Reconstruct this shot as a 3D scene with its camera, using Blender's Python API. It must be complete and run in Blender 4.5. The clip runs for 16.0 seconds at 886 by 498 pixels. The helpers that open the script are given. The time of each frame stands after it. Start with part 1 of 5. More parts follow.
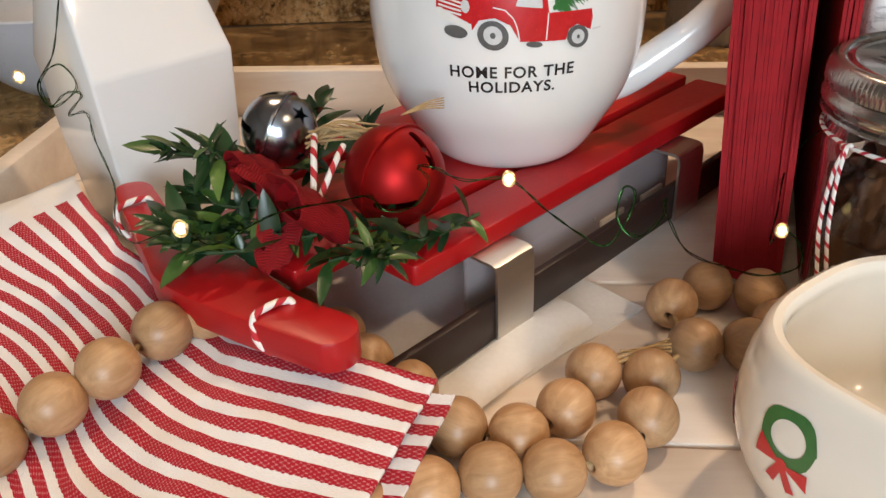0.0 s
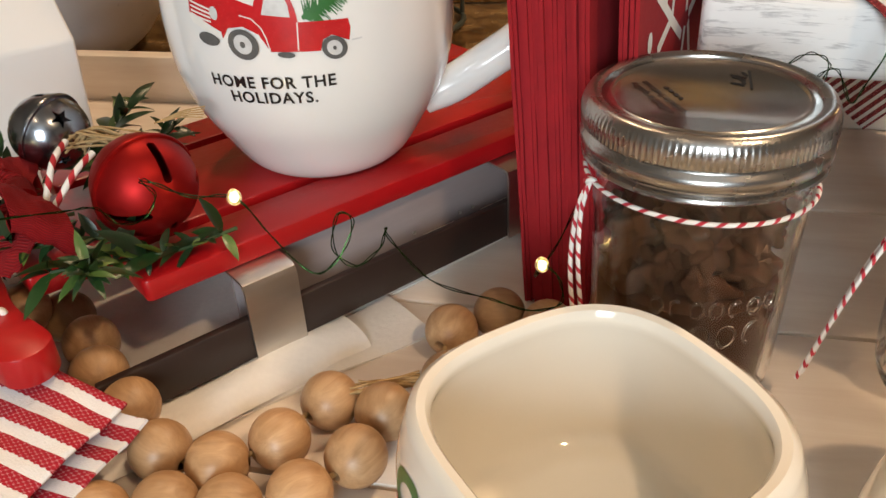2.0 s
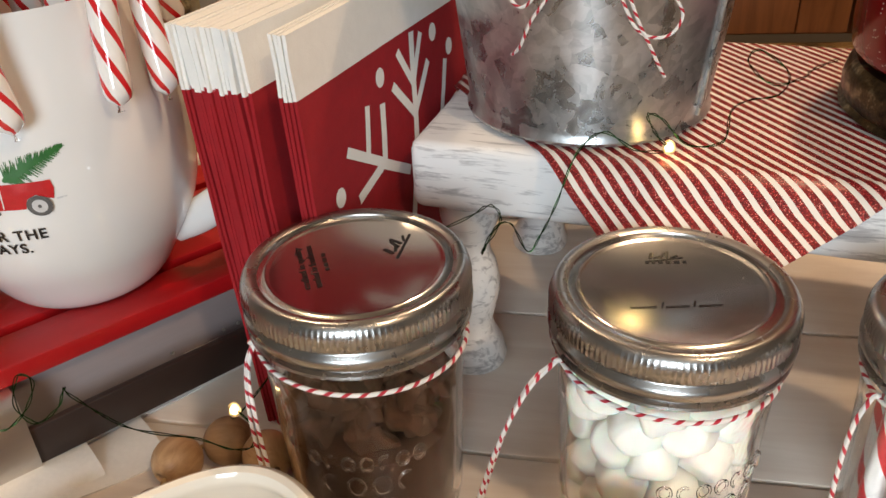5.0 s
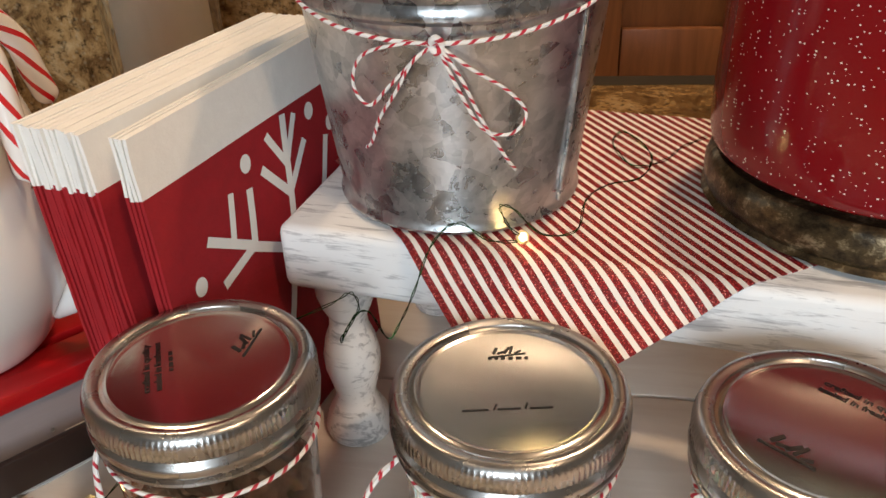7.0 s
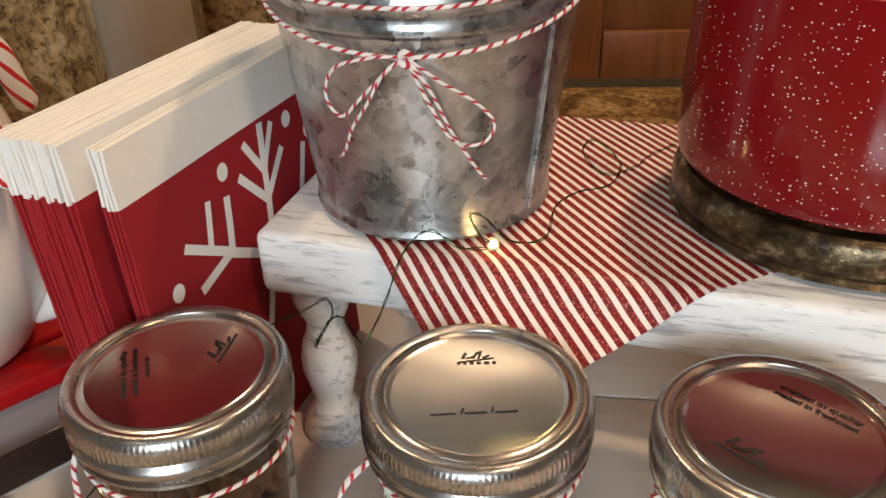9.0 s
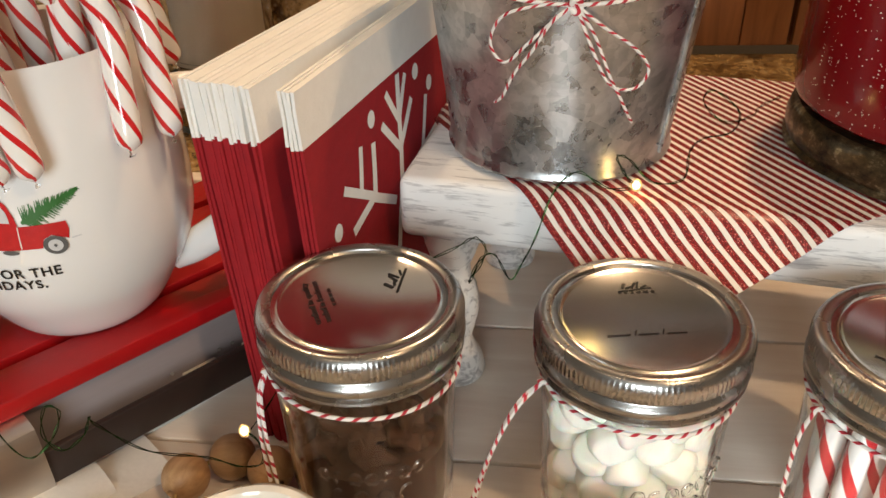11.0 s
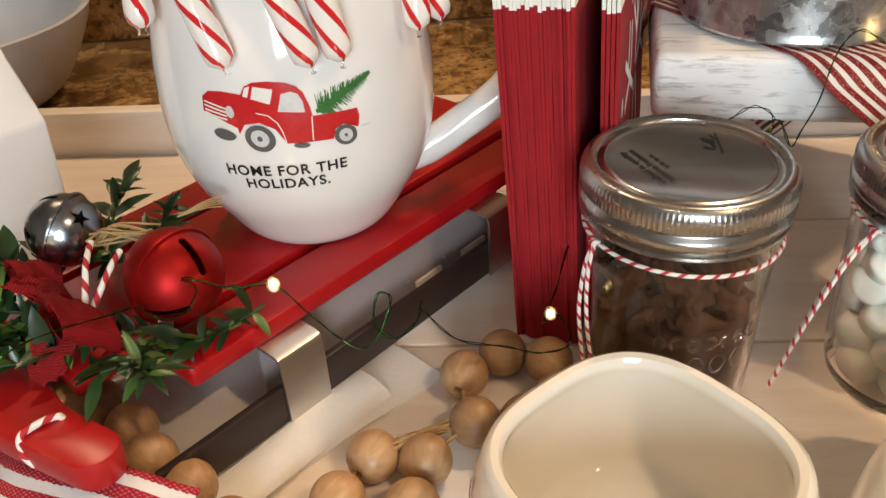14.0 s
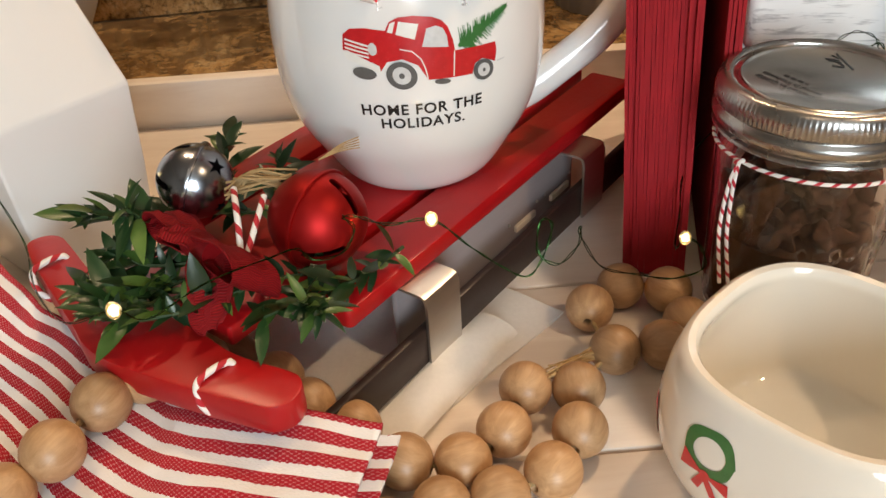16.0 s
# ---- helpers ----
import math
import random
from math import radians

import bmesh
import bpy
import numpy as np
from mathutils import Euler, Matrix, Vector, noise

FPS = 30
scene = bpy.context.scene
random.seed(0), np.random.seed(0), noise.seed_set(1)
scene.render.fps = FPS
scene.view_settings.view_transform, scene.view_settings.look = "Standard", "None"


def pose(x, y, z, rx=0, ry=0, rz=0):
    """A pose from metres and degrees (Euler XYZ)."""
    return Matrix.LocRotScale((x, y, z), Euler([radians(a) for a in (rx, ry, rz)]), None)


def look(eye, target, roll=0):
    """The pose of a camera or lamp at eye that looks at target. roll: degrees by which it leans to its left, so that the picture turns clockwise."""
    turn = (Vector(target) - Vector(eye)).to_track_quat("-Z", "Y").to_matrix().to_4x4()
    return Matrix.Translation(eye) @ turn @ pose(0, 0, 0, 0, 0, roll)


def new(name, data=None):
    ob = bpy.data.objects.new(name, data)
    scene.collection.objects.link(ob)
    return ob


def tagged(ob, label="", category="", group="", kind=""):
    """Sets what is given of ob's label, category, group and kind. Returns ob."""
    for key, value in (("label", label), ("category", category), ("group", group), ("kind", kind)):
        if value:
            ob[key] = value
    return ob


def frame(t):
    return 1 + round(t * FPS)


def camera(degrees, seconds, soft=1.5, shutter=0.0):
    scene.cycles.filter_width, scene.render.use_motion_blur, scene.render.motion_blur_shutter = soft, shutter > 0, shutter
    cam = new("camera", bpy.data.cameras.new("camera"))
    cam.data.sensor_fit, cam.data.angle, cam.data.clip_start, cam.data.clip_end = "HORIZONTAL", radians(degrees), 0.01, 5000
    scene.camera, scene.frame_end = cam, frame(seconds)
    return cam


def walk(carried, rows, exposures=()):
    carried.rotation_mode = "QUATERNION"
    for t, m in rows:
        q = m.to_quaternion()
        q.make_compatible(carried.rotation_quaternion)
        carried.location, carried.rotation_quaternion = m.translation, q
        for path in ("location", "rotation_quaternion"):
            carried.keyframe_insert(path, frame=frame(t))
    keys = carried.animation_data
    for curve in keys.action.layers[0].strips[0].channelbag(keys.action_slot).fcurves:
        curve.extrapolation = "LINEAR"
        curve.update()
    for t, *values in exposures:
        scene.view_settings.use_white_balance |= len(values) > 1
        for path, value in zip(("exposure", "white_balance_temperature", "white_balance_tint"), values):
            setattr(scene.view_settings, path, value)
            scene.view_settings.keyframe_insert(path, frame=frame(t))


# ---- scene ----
cam = camera(56.3, 16.0)
PATH = [
    (0, (0.01, -0.001, 0.246), (-0.057, 1.72, -0.771), -2.6),
    (0.5, (0.041, 0.004, 0.25), (-0.067, 1.716, -0.778), -2.5),
    (1, (0.08, 0.012, 0.251), (-0.091, 1.718, -0.78), -2.6),
    (1.5, (0.115, 0.023, 0.25), (-0.103, 1.72, -0.786), -2.8),
    (2, (0.148, 0.033, 0.249), (-0.125, 1.705, -0.815), -3.2),
    (2.5, (0.171, 0.028, 0.247), (-0.119, 1.691, -0.825), -3.5),
    (3, (0.201, 0.016, 0.248), (-0.086, 1.68, -0.823), -3.8),
    (3.5, (0.221, 0.017, 0.263), (-0.023, 1.684, -0.815), -3.1),
    (4, (0.238, 0.028, 0.276), (0.009, 1.71, -0.782), -2.7),
    (4.5, (0.252, 0.045, 0.291), (0.032, 1.734, -0.758), -2.6),
    (5, (0.267, 0.057, 0.302), (0.044, 1.754, -0.733), -2.9),
    (5.2, (0.274, 0.06, 0.305), (0.043, 1.761, -0.722), -3.1),
    (7.3, (0.319, 0.077, 0.334), (0.164, 1.795, -0.679), -2.2),
    (7.5, (0.32, 0.078, 0.336), (0.167, 1.796, -0.676), -2.2),
    (8, (0.33, 0.076, 0.341), (0.18, 1.793, -0.675), -2.0),
    (8.2, (0.334, 0.074, 0.34), (0.196, 1.793, -0.673), -2.0),
    (10.3, (0.286, 0.057, 0.338), (0.144, 1.754, -0.711), -1.8),
    (10.5, (0.278, 0.051, 0.337), (0.149, 1.747, -0.716), -1.8),
    (11, (0.251, 0.037, 0.337), (0.152, 1.728, -0.727), -1.5),
    (11.5, (0.226, 0.033, 0.328), (0.132, 1.727, -0.731), -1.5),
    (12, (0.206, 0.029, 0.325), (0.117, 1.717, -0.745), -1.7),
    (12.5, (0.176, 0.023, 0.323), (0.096, 1.708, -0.752), -1.7),
    (13, (0.142, 0.024, 0.313), (0.068, 1.701, -0.774), -2.4),
    (13.5, (0.118, 0.026, 0.307), (0.069, 1.686, -0.807), -3.1),
    (14, (0.096, 0.02, 0.301), (0.098, 1.677, -0.819), -3.6),
    (14.5, (0.07, 0.01, 0.289), (0.105, 1.679, -0.814), -3.9),
    (15, (0.046, 0.008, 0.287), (0.11, 1.667, -0.828), -4.3),
    (15.5, (0.026, 0.008, 0.288), (0.129, 1.658, -0.837), -4.3),
    (16, (0.002, 0.011, 0.286), (0.161, 1.644, -0.857), -3.7),
]
walk(cam, [(t, look(eye, target, roll)) for t, eye, target, roll in PATH],
     [(0, 0.12, 6650, 10), (1.5, 0.14, 7050, 10), (2.5, 0.04, 7050, 10), (4, -0.04, 6950, 10), (8, -0.03, 6750, 10), (10.5, -0.10, 7300, 10), (12, 0.04, 7400, 10), (12.6, 0.06, 7350, 10), (13, 0.34, 7200, 10), (13.4, 0.16, 7150, 10), (14.5, 0.10, 7150, 10), (16, 0.09, 7100, 10)])

# ---- world and light ----
world = bpy.data.worlds.new("kitchen_air")
scene.world = world
world.use_nodes = True
world.node_tree.nodes["Background"].inputs[0].default_value = (0.9, 0.75, 0.6, 1)
world.node_tree.nodes["Background"].inputs[1].default_value = 0.02


def area_lamp(name, eye, target, w, h, watts, color):
    d = bpy.data.lights.new(name, "AREA")
    d.shape, d.size, d.size_y, d.energy, d.color = "RECTANGLE", w, h, watts, color
    o = new(name, d)
    o.matrix_world = look(eye, target)
    return o


def spot_lamp(name, eye, target, watts, color, radius=0.045, cone=110):
    d = bpy.data.lights.new(name, "SPOT")
    d.energy, d.color, d.shadow_soft_size, d.spot_size, d.spot_blend = watts, color, radius, radians(cone), 0.6
    o = new(name, d)
    o.matrix_world = look(eye, target)
    return o


WARM, COOL = (1.0, 0.71, 0.46), (0.75, 0.885, 1.0)
CEIL = 1.55
area_lamp("window_daylight", (0.10, -2.16, 0.75), (-0.05, 0.3, 0.1), 0.9, 1.05, 54, COOL)
CANS = ((-0.35, 0.95), (0.75, 0.85), (-0.35, -0.6), (0.95, -0.5))
CAN_WATTS = (23, 46, 4, 48)
for k, (cx, cy) in enumerate(CANS):
    spot_lamp("recessed_lamp", (cx, cy, CEIL - 0.02), (cx, cy, 0), CAN_WATTS[k], WARM)


# ---- shaping helpers ----
def part(name, bm, material, parent=None, label="", smooth=True, m=None):
    me = bpy.data.meshes.new(name)
    bm.to_mesh(me)
    bm.free()
    for mm in (material if isinstance(material, (list, tuple)) else [material]):
        me.materials.append(mm)
    if smooth:
        me.polygons.foreach_set("use_smooth", [True] * len(me.polygons))
        me.set_sharp_from_angle(angle=radians(40))
    ob = new(name, me)
    if parent is not None:
        ob.parent = parent
    if m is not None:
        ob.matrix_basis = m
    if label:
        ob["label"] = label
    return ob


def thing(name, m, label, category, group="", kind=""):
    ob = new(name)
    ob.empty_display_size = 0.01
    ob.matrix_basis = m
    return tagged(ob, label, category, group, kind)


def uv_of(bm):
    return bm.loops.layers.uv.verify()


def lathe(profile, seg=64, wobble=None, r_of=None):
    """A turned body from (radius, height) pairs; u runs round, v along the profile."""
    bm = bmesh.new()
    uv = uv_of(bm)
    rings = []
    for r, z in profile:
        if r < 1e-6:
            rings.append([bm.verts.new((0, 0, z))])
            continue
        ring = []
        for i in range(seg):
            a = 2 * math.pi * i / seg
            q = r * (r_of(a, z) if r_of else 1)
            ring.append(bm.verts.new((q * math.cos(a), q * math.sin(a), z)))
        rings.append(ring)
    d = 0
    for k in range(len(rings) - 1):
        A, B = rings[k], rings[k + 1]
        d2 = d + math.hypot(profile[k + 1][0] - profile[k][0], profile[k + 1][1] - profile[k][1])
        for i in range(seg):
            j = (i + 1) % seg
            if len(A) == 1 and len(B) == 1:
                continue
            if len(A) == 1:
                vs, uu = (A[0], B[j], B[i]), ((i + .5, d), (i + 1, d2), (i, d2))
            elif len(B) == 1:
                vs, uu = (A[i], A[j], B[0]), ((i, d), (i + 1, d), (i + .5, d2))
            else:
                vs, uu = (A[i], A[j], B[j], B[i]), ((i, d), (i + 1, d), (i + 1, d2), (i, d2))
            f = bm.faces.new(vs)
            for l, (u, v) in zip(f.loops, uu):
                l[uv].uv = (u / seg, v)
        d = d2
    bmesh.ops.recalc_face_normals(bm, faces=bm.faces)
    return bm


def smooth_line(points, n=8, closed=False):
    """A Catmull-Rom line through the points."""
    P = [Vector(p) for p in points]
    out, N = [], len(P)
    for k in range(N if closed else N - 1):
        if closed:
            a, b, c, d = P[k - 1], P[k], P[(k + 1) % N], P[(k + 2) % N]
        else:
            b, c = P[k], P[k + 1]
            a, d = (P[k - 1] if k else b * 2 - c), (P[k + 2] if k + 2 < N else c * 2 - b)
        for i in range(n):
            t = i / n
            out.append(0.5 * (2 * b + (c - a) * t + (2 * a - 5 * b + 4 * c - d) * t * t + (3 * b - a - 3 * c + d) * t ** 3))
    if not closed:
        out.append(P[-1])
    return out


def tube(points, radius, seg=8, closed=False, caps=True, bm=None, radii=None, flat=1.0):
    """A round bar along the points; u runs round it, v along it in metres."""
    bm = bm or bmesh.new()
    uv = uv_of(bm)
    P = [Vector(p) for p in points]
    N = len(P)
    side, rings, dist, d = None, [], [], 0
    for k in range(N):
        t = (P[(k + 1) % N] - P[k - 1]) if closed else (P[min(k + 1, N - 1)] - P[max(k - 1, 0)])
        t = t.normalized() if t.length > 1e-9 else Vector((0, 0, 1))
        if side is None:
            side = t.cross(Vector((0.13, 0.21, 0.97)))
            if side.length < 1e-3:
                side = t.cross(Vector((1, 0, 0)))
        side = (side - t * side.dot(t)).normalized()
        up = t.cross(side)
        r = radii[k] if radii else radius
        rings.append([bm.verts.new(P[k] + side * (r * math.cos(2 * math.pi * i / seg)) + up * (r * flat * math.sin(2 * math.pi * i / seg))) for i in range(seg)])
        if k:
            d += (P[k] - P[k - 1]).length
        dist.append(d)
    for k in range(N if closed else N - 1):
        A, B = rings[k], rings[(k + 1) % N]
        d0, d1 = dist[k], dist[k + 1] if k + 1 < N else dist[k] + (P[0] - P[k]).length
        for i in range(seg):
            j = (i + 1) % seg
            f = bm.faces.new((A[i], A[j], B[j], B[i]))
            for l, (u, v) in zip(f.loops, ((i, d0), (i + 1, d0), (i + 1, d1), (i, d1))):
                l[uv].uv = (u / seg, v)
    if caps and not closed:
        for ring, v in ((rings[0], 0), (rings[-1], d)):
            f = bm.faces.new(ring)
            for l in f.loops:
                l[uv].uv = (0.5, v)
    return bm


def box(sx, sy, sz, bevel=0.0, at=(0, 0, 0), seg=2, bm=None):
    """A box with its base's middle at the given place."""
    b = bmesh.new()
    bmesh.ops.create_cube(b, size=1, matrix=Matrix.Translation((at[0], at[1], at[2] + sz / 2)) @ Matrix.Diagonal((sx, sy, sz, 1)))
    if bevel:
        bmesh.ops.bevel(b, geom=b.edges[:], offset=bevel, segments=seg, profile=0.5, affect="EDGES")
    return b


def prism(outline, z0, z1, bevel=0.0, seg=2):
    """An upright slab with the given outline."""
    bm = bmesh.new()
    f = bm.faces.new([bm.verts.new((x, y, z0)) for x, y in outline])
    g = bmesh.ops.extrude_face_region(bm, geom=[f])
    bmesh.ops.translate(bm, verts=[v for v in g["geom"] if isinstance(v, bmesh.types.BMVert)], vec=(0, 0, z1 - z0))
    bmesh.ops.recalc_face_normals(bm, faces=bm.faces)
    if bevel:
        e = [e for e in bm.edges if len(e.link_faces) == 2 and e.calc_face_angle() > 0.6]
        bmesh.ops.bevel(bm, geom=e, offset=bevel, segments=seg, profile=0.5, affect="EDGES")
    return bm


def rounded(w, h, r, n=6, corners=(1, 1, 1, 1)):
    """The outline of a rectangle about the origin with rounded corners."""
    out = []
    for k, (sx, sy) in enumerate(((1, 1), (-1, 1), (-1, -1), (1, -1))):
        q = r * corners[k]
        if q < 1e-6:
            out.append((sx * w / 2, sy * h / 2))
            continue
        for i in range(n + 1):
            a = math.pi / 2 * (k + i / n)
            out.append((sx * (w / 2 - q) + q * math.cos(a), sy * (h / 2 - q) + q * math.sin(a)))
    return out


def grid_sheet(fn, nu, nv, thick=0.0, uvs=None):
    """A sheet from fn(a, b), a and b from 0 to 1."""
    bm = bmesh.new()
    uv = uv_of(bm)
    V = [[bm.verts.new(fn(i / nu, j / nv)) for j in range(nv + 1)] for i in range(nu + 1)]
    for i in range(nu):
        for j in range(nv):
            f = bm.faces.new((V[i][j], V[i + 1][j], V[i + 1][j + 1], V[i][j + 1]))
            for l, (a, b) in zip(f.loops, ((i, j), (i + 1, j), (i + 1, j + 1), (i, j + 1))):
                l[uv].uv = (a / nu, b / nv)
    if thick:
        bmesh.ops.recalc_face_normals(bm, faces=bm.faces)
        bmesh.ops.solidify(bm, geom=bm.faces[:], thickness=thick)
    return bm


# ---- materials ----
class Nodes:
    """A short way to write node materials."""

    def __init__(self, name):
        self.mat = bpy.data.materials.new(name)
        self.mat.use_nodes = True
        self.t = self.mat.node_tree
        self.b = self.t.nodes["Principled BSDF"]

    def node(self, kind, **kw):
        n = self.t.nodes.new(kind)
        for k, v in kw.items():
            if k in n.inputs:
                self.put(n.inputs[k], v)
        return n

    def put(self, sock, v):
        if isinstance(v, bpy.types.NodeSocket):
            self.t.links.new(v, sock)
        elif isinstance(v, (tuple, list)) and len(v) == 3 and sock.type == "RGBA":
            sock.default_value = (*v, 1)
        else:
            sock.default_value = v

    def set(self, **kw):
        for k, v in kw.items():
            self.put(self.b.inputs[k.replace("_", " ")], v)
        return self

    def coord(self, which="Object", scale=(1, 1, 1), rot=(0, 0, 0)):
        c = self.t.nodes.new("ShaderNodeTexCoord")
        m = self.t.nodes.new("ShaderNodeMapping")
        m.inputs["Scale"].default_value = scale
        m.inputs["Rotation"].default_value = rot
        self.t.links.new(c.outputs[which], m.inputs["Vector"])
        return m.outputs[0]

    def noise(self, vec, scale, detail=4.0, rough=0.55, dist=0.0):
        n = self.node("ShaderNodeTexNoise", Vector=vec, Scale=scale, Detail=detail, Roughness=rough, Distortion=dist)
        return n.outputs["Fac"]

    def voronoi(self, vec, scale, out="Distance", feature="F1"):
        n = self.t.nodes.new("ShaderNodeTexVoronoi")
        n.feature = feature
        self.put(n.inputs["Vector"], vec)
        n.inputs["Scale"].default_value = scale
        return n.outputs[out]

    def ramp(self, fac, *stops):
        r = self.t.nodes.new("ShaderNodeValToRGB")
        self.t.links.new(fac, r.inputs[0])
        e = r.color_ramp.elements
        while len(e) < len(stops):
            e.new(0.5)
        for el, (p, c) in zip(e, stops):
            el.position = p
            el.color = (*c, 1) if isinstance(c, (tuple, list)) else (c, c, c, 1)
        return r.outputs[0]

    def mix(self, fac, a, b, kind="MIX"):
        n = self.t.nodes.new("ShaderNodeMix")
        n.data_type, n.blend_type = "RGBA", kind
        self.put(n.inputs["Factor"], fac)
        self.put(n.inputs[6], a)
        self.put(n.inputs[7], b)
        return n.outputs[2]

    def math(self, op, a, b=0.0, c=0.0):
        n = self.t.nodes.new("ShaderNodeMath")
        n.operation = op
        for s, v in zip(n.inputs, (a, b, c)):
            self.put(s, v)
        return n.outputs[0]

    def sep(self, vec):
        n = self.t.nodes.new("ShaderNodeSeparateXYZ")
        self.t.links.new(vec, n.inputs[0])
        return n.outputs

    def rand(self):
        return self.t.nodes.new("ShaderNodeObjectInfo").outputs["Random"]

    def bump(self, height, strength=0.3, dist=0.001):
        n = self.node("ShaderNodeBump", Height=height, Strength=strength, Distance=dist)
        self.t.links.new(n.outputs[0], self.b.inputs["Normal"])
        return self


def m_paint(name, col, rough=0.35, var=0.15, scale=60.0, bump=0.12, grain=(1, 1, 1), coat=0.0):
    n = Nodes(name)
    v = n.coord("Object", grain)
    a, b = n.noise(v, scale), n.noise(v, scale * 7, 3)
    dark = tuple(c * (1 - var) for c in col)
    light = tuple(min(1, c * (1 + var * 0.6)) for c in col)
    n.set(Base_Color=n.mix(a, dark, light), Roughness=n.math("MULTIPLY_ADD", b, 0.14, rough - 0.07), Coat_Weight=coat)
    n.bump(n.math("ADD", a, n.math("MULTIPLY", b, 0.4)), bump, 0.0006)
    return n.mat


def m_wood(name, dark, light, rough=0.5, scale=1.0, axis=0, bump=0.25, rand=0.25):
    n = Nodes(name)
    s = [14.0 * scale] * 3
    s[axis] = 1.6 * scale
    v = n.coord("Object", tuple(s))
    off = n.node("ShaderNodeVectorMath")
    off.operation = "ADD"
    n.put(off.inputs[0], v)
    comb = n.node("ShaderNodeCombineXYZ")
    r = n.rand()
    for i in range(3):
        n.put(comb.inputs[i], n.math("MULTIPLY", r, 37.0 + 11 * i))
    n.put(off.inputs[1], comb.outputs[0])
    v = off.outputs[0]
    g = n.noise(v, 6, 6, 0.65, 0.6)
    f = n.noise(v, 40, 3)
    col = n.ramp(g, (0.28, dark), (0.5, tuple((a + b) / 2 for a, b in zip(dark, light))), (0.72, light))
    tone = n.math("MULTIPLY_ADD", r, rand, 1 - rand / 2)
    n.set(Base_Color=n.mix(1.0, col, tone, "MULTIPLY"), Roughness=n.math("MULTIPLY_ADD", f, 0.2, rough - 0.1))
    n.bump(n.math("ADD", g, n.math("MULTIPLY", f, 0.3)), bump, 0.0008)
    return n.mat


def m_metal(name, col, rough=0.25, stretch=(1, 1, 1), scale=300.0, bump=0.05, var=0.12):
    n = Nodes(name)
    v = n.coord("Object", stretch)
    a, b = n.noise(v, scale, 4), n.noise(v, scale * 0.1, 3)
    n.set(Base_Color=n.mix(b, tuple(c * (1 - var) for c in col), col), Metallic=1.0,
          Roughness=n.math("ADD", n.math("MULTIPLY_ADD", a, 0.16, rough - 0.08), n.math("MULTIPLY", b, 0.05)))
    n.bump(a, bump, 0.0003)
    return n.mat


def m_stripe_uv(name, red, white, turns, pitch, width=0.5, rough=0.25, thin=False, coat=0.0, bump=0.0):
    """Stripes that wind round a bar."""
    n = Nodes(name)
    u = n.sep(n.coord("UV"))
    w = n.math("FRACT", n.math("ADD", n.math("MULTIPLY", u[0], turns), n.math("MULTIPLY", u[1], 1.0 / pitch)))
    m1 = n.math("LESS_THAN", w, width)
    if thin:
        m2 = n.math("MULTIPLY", n.math("GREATER_THAN", w, 0.62), n.math("LESS_THAN", w, 0.70))
        m1 = n.math("MAXIMUM", m1, n.math("MULTIPLY", m2, 0.55))
    a = n.noise(n.coord("Object"), 220, 3)
    col = n.mix(m1, white, red)
    n.set(Base_Color=n.mix(n.math("MULTIPLY", a, 0.15), col, n.mix(0.25, col, (0.5, 0.3, 0.25))), Roughness=rough, Coat_Weight=coat)
    if bump:
        n.bump(n.math("PINGPONG", n.math("MULTIPLY", w, 2.0), 1.0), bump, 0.0006)
    return n.mat


def m_glass(name, col=(1, 1, 1), rough=0.01, ior=1.47):
    n = Nodes(name)
    n.set(Base_Color=col, Roughness=rough, IOR=ior, Transmission_Weight=1.0)
    return n.mat


def m_glow(name, col, strength):
    n = Nodes(name)
    n.set(Base_Color=col, Emission_Color=col, Emission_Strength=strength)
    return n.mat


RED_PAINT = m_paint("red_sled_paint", (0.41, 0.007, 0.010), 0.33, 0.18, 45, 0.15)
CERAMIC = m_paint("white_glaze", (0.82, 0.81, 0.79), 0.08, 0.02, 25, 0.006, coat=0.5)
CREAM_GLAZE = m_paint("cream_glaze", (0.79, 0.75, 0.67), 0.08, 0.03, 25, 0.015, coat=0.6)
WHITE_PLANK = m_wood("whitewashed_wood", (0.72, 0.62, 0.54), (0.86, 0.79, 0.71), 0.42, 0.7, 0, 0.12, 0.08)
BEAD_WOOD = m_wood("pale_bead_wood", (0.34, 0.185, 0.085), (0.54, 0.34, 0.185), 0.40, 2.6, 2, 0.03, 0.36)
CABINET_WOOD = m_wood("stained_cabinet_wood", (0.16, 0.055, 0.018), (0.30, 0.115, 0.04), 0.4, 0.8, 2, 0.1, 0.1)
STEEL = m_metal("brushed_steel", (0.62, 0.60, 0.57), 0.32, (1, 1, 14), 260)
RUNNER_METAL = m_paint("dark_bronze_runner", (0.028, 0.016, 0.013), 0.42, 0.2, 80, 0.08)
LID_METAL = m_metal("jar_lid_tin", (0.60, 0.58, 0.55), 0.15, (1, 25, 1), 300, 0.006, 0.10)
BAND_METAL = m_metal("jar_band_tin", (0.44, 0.425, 0.41), 0.25, (1, 1, 1), 60, 0.004, 0.12)
GLASS = m_glass("clear_jar_glass", ior=1.38)
PRINT_RED = m_paint("print_red", (0.55, 0.015, 0.02), 0.25, 0.25, 260, 0.0)
PRINT_BLACK = m_paint("print_black", (0.012, 0.012, 0.012), 0.3, 0.1, 200, 0.0)
PRINT_GREY = m_paint("print_grey", (0.11, 0.11, 0.11), 0.3, 0.4, 300, 0.0)
